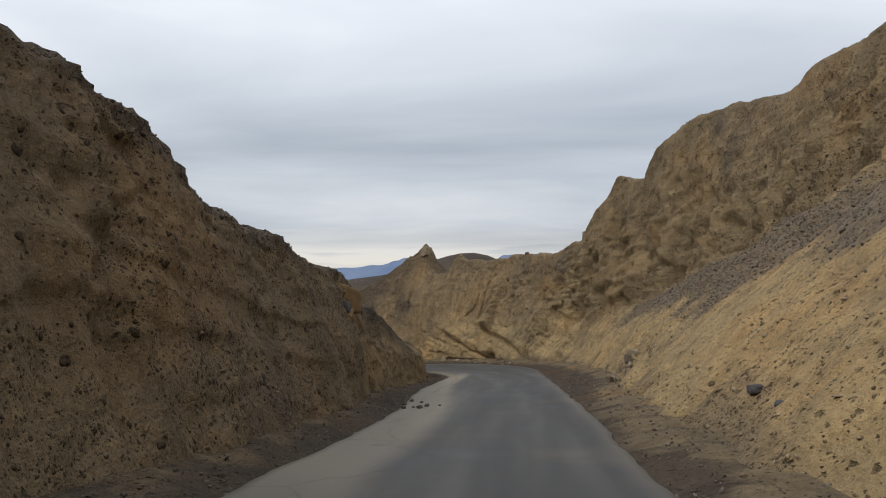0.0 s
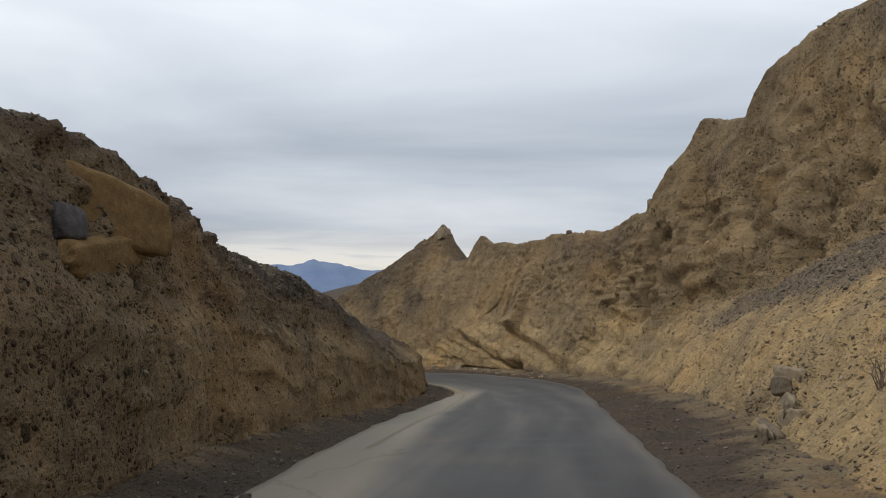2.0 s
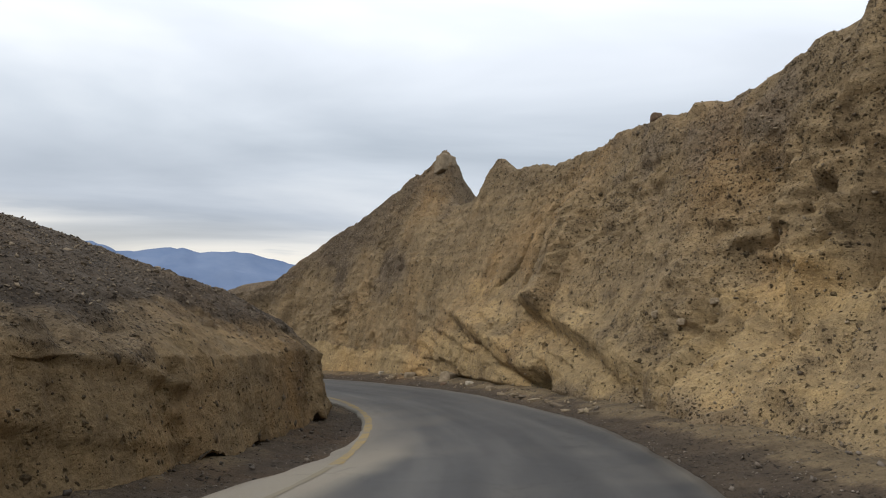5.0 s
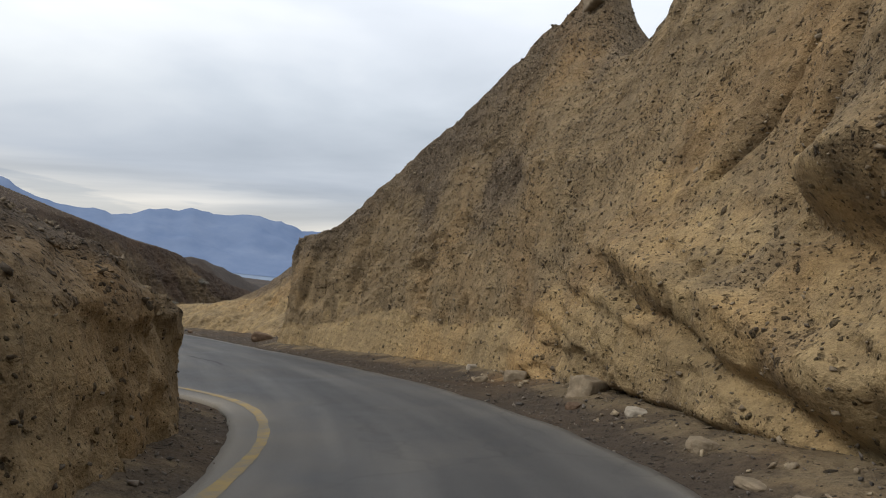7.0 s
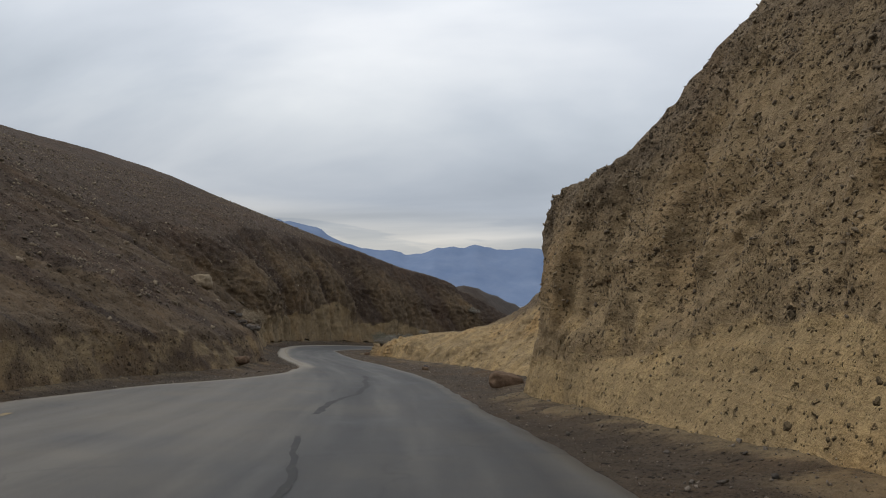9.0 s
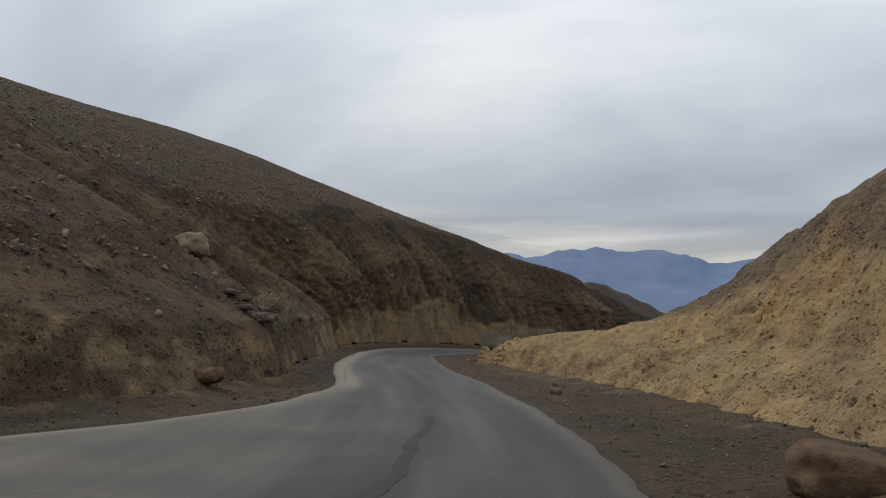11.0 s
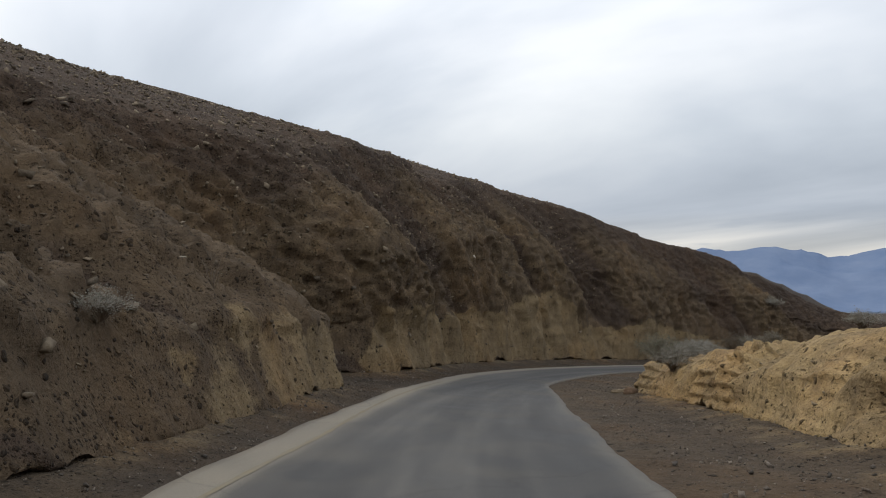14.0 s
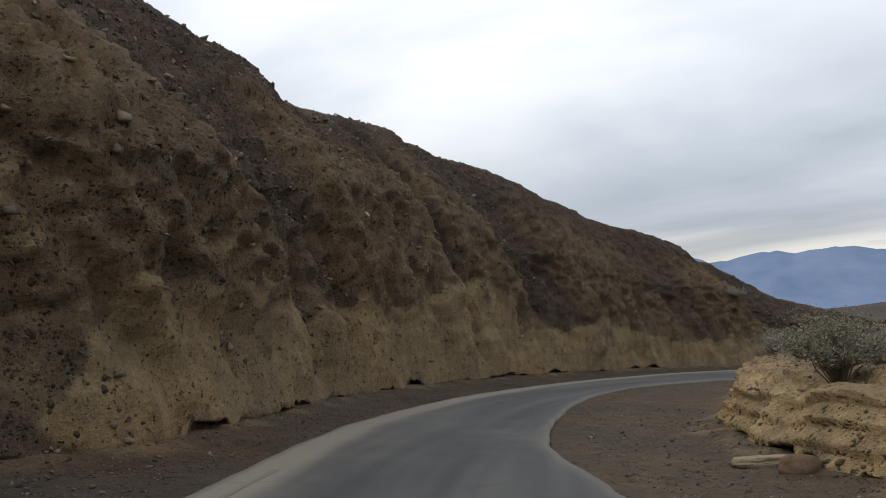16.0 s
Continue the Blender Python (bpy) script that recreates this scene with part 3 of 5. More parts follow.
def stone_mat(name, dark, light):
    m, n, l, b = nodes_of(name)
    co = n.new("ShaderNodeTexCoord").outputs["Object"]
    g = n.new("ShaderNodeNewGeometry")
    f = noise_node(n, l, co, 7.0, 6, 0.65)
    isl = g.outputs["Random Per Island"]
    base = mix(n, l, isl, dark, light)
    base = mix(n, l, 0.8, base, ramp(n, l, f, [(0.28, grey(0.6)), (0.72, grey(1.3))]), "MULTIPLY")
    l.new(base, b.inputs["Base Color"])
    bump = n.new("ShaderNodeBump")
    bump.inputs["Strength"].default_value, bump.inputs["Distance"].default_value = 0.9, 0.05
    l.new(f, bump.inputs["Height"])
    l.new(bump.outputs["Normal"], b.inputs["Normal"])
    return m


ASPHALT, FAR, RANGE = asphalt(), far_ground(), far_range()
PAINT = worn_paint("worn_yellow_paint", (0.29, 0.205, 0.080), 0.6)
FADED = worn_paint("faded_yellow_paint", (0.20, 0.168, 0.112), 0.6)
STONE_TAN = stone_mat("tan_stone", (0.20, 0.155, 0.105), (0.40, 0.32, 0.21))
STONE_CLAST = stone_mat("clast_stone", (0.105, 0.082, 0.060), (0.30, 0.235, 0.155))
STONE_BANK = stone_mat("bank_stone", (0.075, 0.060, 0.046), (0.26, 0.205, 0.14))
STONE_DARK = stone_mat("dark_stone", (0.075, 0.066, 0.058), (0.24, 0.20, 0.16))


# ---- meshes from arrays ----
def grid_mesh(name, pts, mat, attrs=None, flip=False, smooth=True):
    """A sheet from an array of rows and columns of places."""
    r, c = pts.shape[:2]
    i = np.arange(r * c).reshape(r, c)
    q = np.stack([i[:-1, :-1], i[:-1, 1:], i[1:, 1:], i[1:, :-1]], -1).reshape(-1, 4)
    if flip:
        q = q[:, ::-1]
    me = bpy.data.meshes.new(name)
    me.vertices.add(r * c)
    me.vertices.foreach_set("co", pts.reshape(-1).astype(np.float32))
    me.loops.add(q.size)
    me.loops.foreach_set("vertex_index", q.reshape(-1).astype(np.int32))
    me.polygons.add(len(q))
    me.polygons.foreach_set("loop_start", np.arange(0, q.size, 4, dtype=np.int32))
    me.polygons.foreach_set("use_smooth", np.full(len(q), smooth))
    me.update(calc_edges=True)
    for key, values in (attrs or {}).items():
        a = me.attributes.new(key, "FLOAT", "POINT")
        a.data.foreach_set("value", np.asarray(values, np.float32).reshape(-1))
    me.materials.append(mat)
    return new(name, me)


def sheet_normals(p):
    a = np.gradient(p, axis=0)
    b = np.gradient(p, axis=1)
    nrm = np.cross(a, b)
    return nrm / np.maximum(np.linalg.norm(nrm, axis=-1, keepdims=True), 1e-9)


SHEETS = {}


def spaced(*runs):
    """Stations from run to run: start, end, step."""
    return np.concatenate([np.arange(a, b - d / 2, d) for a, b, d in runs] + [[runs[-1][1]]])


def slope_side(name, side, s, knots, counts, rough, relief, zones, mat, label, category, smooth=True):
    """One side of the cutting: a skin from the foot of the bank over the crest to the back of the hill.
    knots: per profile line, offsets and heights over the stations; counts: rows between the lines;
    rough: metres of relief at each line; zones: pale and gravel shares at each line."""
    offs, ups = [np.array(k[0]) for k in knots(s)], [np.array(k[1]) for k in knots(s)]
    rows_o, rows_u, rows_r, rows_p, rows_g, rows_v = [], [], [], [], [], []
    for k in range(len(offs) - 1):
        last = k == len(offs) - 2
        for u in np.linspace(0, 1, counts[k] + 1)[: None if last else -1]:
            rows_o.append(offs[k] * (1 - u) + offs[k + 1] * u)
            rows_u.append(ups[k] * (1 - u) + ups[k + 1] * u)
            rows_r.append(np.full(len(s), rough[k] * (1 - u) + rough[k + 1] * u))
            rows_v.append(np.full(len(s), max(k + u - 1, 0)))
    o, up, rg, v = (np.array(x) for x in (rows_o, rows_u, rows_r, rows_v))
    # round off the corners of the profile
    for _ in range(2):
        o[1:-1] = 0.25 * o[:-2] + 0.5 * o[1:-1] + 0.25 * o[2:]
        up[1:-1] = 0.25 * up[:-2] + 0.5 * up[1:-1] + 0.25 * up[2:]
    edge = smoothstep(3.0, 3.5, v[1:-1]) * smoothstep(5.2, 4.6, v[1:-1])
    for _ in range(6):
        o[1:-1] += edge * (0.25 * o[:-2] - 0.5 * o[1:-1] + 0.25 * o[2:])
        up[1:-1] += edge * (0.25 * up[:-2] - 0.5 * up[1:-1] + 0.25 * up[2:])
    ss = np.broadcast_to(s, o.shape)
    p = place(ss, side * o, up)
    nrm = sheet_normals(p) * side
    flat = p.reshape(-1, 3)
    d = relief(ss, v, up, flat.reshape(o.shape + (3,))) * rg
    p = p + nrm * d[..., None]
    pale, gravel = zones(ss, v, p)
    # stones in the face, thick in gravel and in patches of their own
    body = smoothstep(0.9, 1.2, v) * smoothstep(5.3, 4.8, v)
    patch = smoothstep(-0.25, 0.3, sheeted(fractal, p, 2.6, 3, 0.55, 141)) * (1 - 0.75 * np.clip(pale, 0, 1)) + 0.6 * np.clip(gravel, 0, 1)
    stones = 0.06 * sheeted(clasts, p @ TILTED, 0.42, 0.25, 143) + 0.05 * sheeted(clasts, p @ TILTED, 0.24, 0.35, 147)
    p = p + nrm * (stones * np.clip(patch, 0, 1) * body)[..., None]
    ob = grid_mesh(name, p, mat, {"pale": pale, "gravel": gravel}, flip=side > 0, smooth=smooth)
    tagged(ob, label, category, kind="structure")
    SHEETS[name] = (p, sheet_normals(p) * side, np.broadcast_to(s, o.shape), v, gravel)
    return ob


def torn(s, seed):
    """How high the torn lower edge of a crust hangs over the shoulder."""
    e = np.stack([s, s * 0, s * 0], -1)
    return 0.08 + 0.5 * np.maximum(0, fractal(e, 1.5, 4, 0.6, seed)) + 0.16 * np.maximum(0, fractal(e, 0.5, 2, 0.6, seed + 3))


def left_knots(s):
    f, = along(L_FOOT, s)
    f = f + 0.28 * fractal(np.stack([s, s * 0, s * 0], -1), 1.6, 4, 0.6, 13)
    _, _, bank = centre(s)
    co, cu = along(L_CUT, s)
    mo, mu = along(L_MID, s)
    to, tu = along(L_CREST, s, 0.5)
    ho, hu = along(L_HILL, s, 3)
    ground = -f * bank - 0.15
    crust = 0.3 + 0.7 * np.maximum(near_s(44, 72, s), near_s(124, 200, s))
    lift = torn(s, 43) * crust
    jag = (0.25 - 0.17 * smoothstep(90, 110, s)) * fractal(np.stack([s, s * 0, s * 0], -1), 1.7, 4, 0.6, 5)
    return [(f + 0.3 * crust - 0.25 * (1 - crust), ground - 0.5), (f + 0.26 * crust, ground + lift), (f - 0.06 * crust, ground + lift + 0.06), (co, np.maximum(cu, ground + lift + 0.3)), (mo, mu), (to, tu + jag), (ho, hu), (ho + 12, hu - 5 + 9 * near_s(130, 180, s, 12)), (ho + 30, np.minimum(hu - 12, -6.0))]


def right_knots(s):
    f, = along(R_FOOT, s)
    f = f + 0.22 * fractal(np.stack([s, s * 0, s * 0], -1), 1.9, 4, 0.55, 14)
    _, _, bank = centre(s)
    bo, bu = along(R_BANK, s)
    mo, mu = along(R_TALUS, s)
    to, tu = along(R_CREST, s, 0.35)
    ho, hu = along(R_HILL, s, 2)
    ground = f * bank - 0.1
    crust = near_s(143, 200, s)
    lift = torn(s, 47) * crust
    jag = np.interp(s, [0, 97, 99], [1, 1, 0.3]) * 0.3 * fractal(np.stack([s, s * 0, s * 0], -1), 1.5, 4, 0.6, 9)
    return [(f + 0.3 * crust - 0.25 * (1 - crust), ground - 0.5), (f + 0.3 * crust, ground + lift), (f - 0.06 * crust + 0.25 * (1 - crust), ground + lift + 0.06 + 0.1 * (1 - crust)), (bo, bu), (mo, mu), (to, tu + jag), (ho, hu), (ho + 10, hu - 5 + 6 * near_s(98, 114, s, 5)), (ho + 26, np.minimum(hu - 12, -6.0))]


def near_s(a, b, s, soft=4.0):
    return smoothstep(a - soft, a, s) * smoothstep(b + soft, b, s)


def smoothstep(a, b, x):
    u = np.clip((x - a) / (b - a), 0, 1)
    return u * u * (3 - 2 * u)


def hill_spur(s, v, p):
    """Long spurs and gullies that lean across the left hillside: 0 on the gully lines."""
    lean = np.stack([s + 3.4 * v + 0.8 * sheeted(fractal, p, 3.0, 2, 0.5, 29), v * 0.12, 0 * s], -1)
    return np.abs(sheeted(fractal, lean, 6.5, 2, 0.5, 63))


# height of the top of the yellow earth above the road, by station
YELLOW_CUT = [(-24, 1.3), (12, 1.2), (20, 1.5), (26, 2.3), (31, 2.05), (37, 2.3), (43, 1.5), (50, 1.2), (54, 1.9), (57, 1.4), (62, 1.6), (68, 1.7), (74, 1.0), (84, 0.6)]
YELLOW_FOOT = [(84, 0.9), (104, 1.0), (112, 1.3), (118, 1.25), (121, 0.9), (129, 1.1), (136, 2.05), (141, 1.7), (144, 1.9), (145.5, 0.7), (150, 0.7), (151.2, 3.0), (154.5, 3.1), (160, 3.4), (163, 3.1),
               (167, 3.7), (170, 3.4), (172.5, 4.4), (176, 5.1), (180.8, 5.1), (182.5, 2.9), (188, 3.1), (193, 3.8), (198, 2.6), (205, 2.4), (211, 2.8), (243, 2.0)]
SKIRT = [(-24, -1.0), (72, -1.0), (75, 1.0), (77.5, 1.8), (79, 1.45), (82, 1.4), (87, 1.95), (89, 1.4), (94, 1.0), (99, 0.9)]


def above_road(s, p):
    return p[..., 2] - centre(s[0])[0][:, 2]


def zones_left_cliff(s, v, p):
    n = sheeted(fractal, p, 3.0, 4, 0.55, 81)
    top, = along(YELLOW_CUT, s[0])
    up = above_road(s, p)
    pale = 0.85 * smoothstep(0.3, -0.3, up - top + 0.9 * n) * (0.35 + 0.65 * smoothstep(20, 34, s))
    pale = pale + 0.45 * smoothstep(0.25, 0.6, n) * smoothstep(3.6, 2.6, v)
    gravel = smoothstep(-0.2, 0.5, up - top - 0.25 + 0.6 * n) * smoothstep(24, 38, s) * (0.9 + 0.3 * n) + smoothstep(3.5, 4.1, v + 0.5 * n) * 0.75 + 0.45 * smoothstep(0.25, 0.5, -n)
    # the strip below the crust's edge takes the darker gravel colour
    under = smoothstep(0.95, 0.6, v)
    return pale * (1 - under), np.clip(gravel + under, 0, 1)


def zones_left_hill(s, v, p):
    n = sheeted(fractal, p, 3.0, 4, 0.55, 83)
    ragged = sheeted(fractal, p, 1.5, 4, 0.6, 84)
    spur = hill_spur(s, v, p)
    up = above_road(s, p)
    top, = along(YELLOW_FOOT, s[0], 0.6)
    yellow = smoothstep(0.3, -0.3, up - top + 0.9 * n + 0.8 * ragged) * (1 - 0.85 * smoothstep(0.0, 0.35, ragged + 0.5 * n) * smoothstep(150, 138, s))
    ridge = smoothstep(0.10, 0.34, spur + 0.12 * n) * smoothstep(4.0, 3.3, v + 0.4 * n)
    pale = 0.95 * yellow * (0.6 + 0.4 * smoothstep(130, 150, s)) + 0.26 * ridge * smoothstep(136, 150, s) + 0.08 * ridge
    gravel = smoothstep(2.3, 3.0, v + 0.7 * n) * 0.9 * (1 - 0.75 * ridge) + 0.75 * smoothstep(0.16, 0.03, spur + 0.05 * n) * (1 - yellow)
    scree = smoothstep(0.12, 0.35, sheeted(fractal, p, 2.2, 3, 0.55, 88)) * smoothstep(2.3, 1.7, v) * near_s(116, 134, s) * (1 - 0.7 * yellow)
    # scree fan; its dark tone also paints in the shade of the recess
    fan = near_s(144.4, 149.5, s, 1.0) * smoothstep(0.4, -0.4, up - 2.9 * smoothstep(151.5, 146, s) + 0.6 * n)
    under = np.maximum(np.maximum(smoothstep(0.95, 0.6, v), scree), fan)
    return pale * (1 - under), np.clip(gravel + under, 0, 1)


def zones_right_cliff(s, v, p):
    n = sheeted(fractal, p, 4.0, 4, 0.55, 85)
    fine = sheeted(fractal, p, 1.4, 3, 0.55, 86)
    up = above_road(s, p)
    skirt, = along(SKIRT, s[0])
    smooth_foot = smoothstep(0.18, -0.18, up - skirt - 0.2 + 0.45 * fine)
    talus = smoothstep(52, 40, s)
    gravel = talus * smoothstep(1.95, 2.3, v + 0.35 * n) * smoothstep(3.0, 2.6, v + 0.4 * n) * 0.95
    gravel = gravel + 0.4 * smoothstep(0.15, 0.5, n) * smoothstep(2.2, 3.2, v) + 0.35 * smoothstep(3.3, 3.9, v + 0.3 * n) + 0.35 * smoothstep(73, 80, s) * smoothstep(2.3, 3.0, v + 0.3 * n)
    pale = 0.50 + 0.35 * smoothstep(2.3, 1.6, v) - 0.45 * smoothstep(2.4, 3.4, v + 0.7 * n) + 0.5 * smoothstep(0.15, 0.5, fine) * smoothstep(3.4, 2.4, v)
    pale = pale - 0.35 * smoothstep(0.1, 0.5, -fine) + 1.0 * smooth_foot - 0.4 * smoothstep(70, 78, s) * (1 - smooth_foot)
    foot = smoothstep(1.5, 0.9, v + 0.5 * n) * (1 - 0.7 * smoothstep(76, 80, s))
    return pale - 0.5 * foot, np.clip(gravel * (1 - smooth_foot) + 0.5 * foot, 0, 1)


def zones_right_berm(s, v, p):
    n = sheeted(fractal, p, 2.5, 4, 0.55, 87)
    top = smoothstep(2.2, 3.0, v + 0.4 * n) * smoothstep(143, 151, s)
    pale = 0.58 - 0.15 * smoothstep(140, 150, s) + 0.3 * n - 0.6 * smoothstep(3.9, 4.5, v + 0.5 * n) - 0.4 * top
    # darker gravel colour below the lip of the bank
    under = smoothstep(0.95, 0.6, v)
    gravel = smoothstep(3.9, 4.6, v + 0.5 * n) + 0.4 * smoothstep(104, 99, s) * smoothstep(2.5, 3.5, v)
    return pale * (1 - under), np.clip(gravel + 0.7 * under + 0.45 * top, 0, 1)


def sheeted(fn, p, *a, **k):
    return fn(p.reshape(-1, 3), *a, **k).reshape(p.shape[:2])


# noise is taken on tilted axes, so that it shows no level lines
TILTED = np.array(Matrix.Rotation(0.9, 3, "X") @ Matrix.Rotation(0.7, 3, "Y") @ Matrix.Rotation(0.5, 3, "Z"))


def crumbly(s, v, p, gully_size=2.4, gully=0.5):
    """Weathered earth: lumps, gullies down the slope, sharp crumbs."""
    p = p @ TILTED
    warp = sheeted(fractal, p, 2.5, 2, 0.5, 19)
    sv = np.stack([s + 0.7 * warp, v * 0.5, 0 * s], -1)
    g = sheeted(fractal, sv, gully_size, 3, 0.55, 11)
    notch = -np.maximum(0, 1 - np.abs(g) * 3.6) * gully
    lumps = 0.55 * sheeted(fractal, p, 3.4, 3, 0.5, 23)
    rim = smoothstep(3.3, 3.8, v) * smoothstep(4.8, 4.2, v)
    sharp = 0.6 * (sheeted(fractal, p, 1.1, 3, 0.6, 37, ridged=True) - 0.4)
    crumbs = 0.44 * (sheeted(fractal, p, 0.42, 2, 0.6, 67, ridged=True) - 0.4)
    broken = smoothstep(0.0, 0.45, sheeted(fractal, p, 3.2, 3, 0.55, 31))
    return lumps + notch + sharp * (0.35 + 0.6 * broken + 0.3 * rim) + crumbs * (0.14 + 0.75 * broken + 0.5 * rim)


def ledges(phase, p, amount, seed=51):
    """Beds that stick out with a sharp shaded underside."""
    f = phase + 0.55 * sheeted(fractal, p, 2.2, 3, 0.55, seed)
    f = f - np.floor(f)
    keep = smoothstep(-0.25, 0.25, sheeted(fractal, p, 2.8, 2, 0.5, seed + 7))
    return amount * keep * np.minimum((1 - f) ** 1.3, f / 0.14)


def relief_left_cliff(s, v, up, p):
    top = smoothstep(2.9, 3.6, v) * smoothstep(30, 44, s)
    return crumbly(s, v, p, 2.6, 0.55) * (1 - 0.6 * top) * (1 - 0.3 * smoothstep(3.2, 2.4, v)) + ledges(up / 0.9 + s * 0.10, p, 0.2) * smoothstep(3.6, 2.6, v)


def relief_left_hill(s, v, up, p):
    deep = smoothstep(138, 150, s) * smoothstep(3.4, 2.4, v)
    sv = np.stack([s + 1.2 * v + 0.6 * sheeted(fractal, p, 2.5, 2, 0.5, 19), v * 0.35, 0 * s], -1)
    ribs = -np.maximum(0, 1 - np.abs(sheeted(fractal, sv, 4.2, 2, 0.5, 61)) * 3.2) * 0.9 * deep
    body = smoothstep(112, 130, s) * smoothstep(1.4, 2.4, v) * smoothstep(4.5, 3.5, v)
    ribs = ribs + 3.0 * (np.minimum(hill_spur(s, v, p), 0.45) - 0.2) * body
    rill = np.stack([s + 2.6 * v + 0.5 * sheeted(fractal, p, 1.5, 2, 0.5, 33), v * 0.25, 0 * s], -1)
    ribs = ribs - np.maximum(0, 1 - np.abs(sheeted(fractal, rill, 1.7, 2, 0.55, 77)) * 3.0) * 0.45 * body
    foot = smoothstep(2.6, 1.4, v)
    sv2 = np.stack([s, v * 0.2, 0 * s], -1)
    col = np.stack([s + 0.2 * up, 0.04 * up, 0 * s], -1)
    columns = (2.3 * np.sqrt(np.abs(sheeted(fractal, col, 3.2, 2, 0.45, 171))) - 1.1 + 0.7 * sheeted(fractal, p, 1.3, 3, 0.5, 173)) * smoothstep(1.0, 1.4, v) * smoothstep(2.9, 2.0, v) * smoothstep(146, 152, s)
    teeth = columns - np.maximum(0, 1 - np.abs(sheeted(fractal, sv2, 1.4, 3, 0.6, 71)) * 3.0) * 0.14 * foot
    calm = smoothstep(3.4, 4.1, v)
    rubble = 0.42 * (sheeted(fractal, p @ TILTED, 0.7, 2, 0.6, 44, ridged=True) - 0.3) * body
    return 0.5 * crumbly(s, v, p, 3.2, 0.5) * (1 - 0.6 * calm) + ribs + teeth + rubble


def relief_right_cliff(s, v, up, p):
    smooth = smoothstep(52, 42, s) * smoothstep(3.05, 2.6, v)
    skirt, = along(SKIRT, s[0])
    calm = smoothstep(0.25, -0.15, up - skirt)
    crest = smoothstep(4.1, 3.4, v)
    base = crumbly(s, v, p, 2.2, 1.15 * (0.15 + 0.85 * crest) * (1 - 0.7 * smoothstep(60, 72, s))) * (1 - 0.72 * smooth - 0.85 * calm)
    # gullies down the high face
    fall = np.stack([s + 1.2 * sheeted(fractal, p, 3.0, 2, 0.5, 39) - 0.25 * up, 0.05 * up, 0 * s], -1)
    base = base - np.maximum(0, 1 - np.abs(sheeted(fractal, fall, 3.4, 3, 0.55, 57)) * 2.6) * 2.3 * smoothstep(62, 54, s) * smoothstep(2.7, 3.05, v) * crest
    base = base + (1.1 * sheeted(fractal, p, 2.0, 3, 0.6, 58) + 1.3 * (sheeted(fractal, p @ TILTED, 0.9, 3, 0.6, 59, ridged=True) - 0.4)) * smoothstep(62, 54, s) * smoothstep(2.7, 3.05, v) * crest
    # beds dipping towards the start of the road, with deep undercuts
    dip = smoothstep(51, 56, s) * smoothstep(80, 73, s) * smoothstep(4.6, 3.0, up)
    base = base + (ledges((up - 0.30 * (s - 60)) / 1.3, p, 0.4, 91) + ledges((up - 0.34 * (s - 60)) / 0.5, p, 0.2, 92)) * dip
    base = base + ledges((up - 0.12 * s) / 1.5, p, 0.25, 97) * smoothstep(2.4, 3.0, v) * smoothstep(66, 58, s)
    wave = 0.16 * sheeted(fractal, p, 1.2, 3, 0.55, 94)
    # a long undercut below a thick bed, and a rolled slab that runs down to the hollow
    span = smoothstep(52, 55, s) * smoothstep(67.8, 66.6, s)
    line = 3.2 - 0.27 * (67 - s) + wave
    base = base + span * (0.5 * np.exp(-(((up - line - 0.62) / 0.42) ** 2)) - 0.7 * np.exp(-(((up - line) / 0.24) ** 2)))
    span = smoothstep(64.4, 65.2, s) * smoothstep(73.5, 71.5, s)
    line = 1.2 + 0.31 * (s - 65.0) + wave
    base = base + span * (0.85 * np.exp(-(((up - line) / 0.34) ** 2)) - 0.8 * np.exp(-(((up - line + 0.66) / 0.2) ** 2)))
    # a dark slot under the lowest bed
    base = base - 1.5 * smoothstep(57, 59, s) * smoothstep(72.5, 71, s) * np.exp(-(((up - 0.32 - 0.02 * (s - 60) - 0.5 * wave) / 0.13) ** 2))
    # a buttress and a curved crack in the face above
    base = base + 1.3 * np.exp(-(((s - 65.6 - wave) / 1.0) ** 2)) * smoothstep(3.0, 3.7, up) * smoothstep(8.5, 7, up)
    base = base - 1.2 * np.exp(-(((s - 67.7 + 0.12 * (up - 6) - 1.4 * wave) / 0.2) ** 2)) * smoothstep(3.4, 4.2, up) * smoothstep(9.4, 8.6, up)
    crack = 68.7 + 1.5 * np.clip((6.4 - up) / 1.9, 0, 1) ** 2
    base = base - 0.7 * np.exp(-(((s - crack) / 0.09) ** 2)) * smoothstep(4.4, 4.7, up) * smoothstep(6.6, 6.3, up)
    # splintered beds in the low bank
    base = base + ledges((up - 0.75 * s) / 0.8, p, 0.8, 95) * smoothstep(27, 29, s) * smoothstep(38, 36, s) * smoothstep(2.1, 1.8, v)
    # hollow under the lip
    base = base - 3.4 * np.exp(-(((s - 64.6) / 0.9) ** 2 + ((up - 0.75) / 0.42) ** 2))
    # tall flutes below the nose
    flute = np.stack([s + 0.12 * up, 0.06 * up, 0 * s], -1)
    base = base - np.maximum(0, 1 - np.abs(sheeted(fractal, flute, 1.9, 3, 0.6, 99)) * 3.4) * 0.9 * smoothstep(86, 91, s) * smoothstep(2.1, 2.7, v) * crest
    foot = smoothstep(2.0, 1.1, v) * smoothstep(60, 50, s)
    return base - np.maximum(0, 1 - np.abs(sheeted(fractal, np.stack([s, v * 0.3, 0 * s], -1), 1.3, 3, 0.6, 73)) * 3.0) * 0.9 * foot


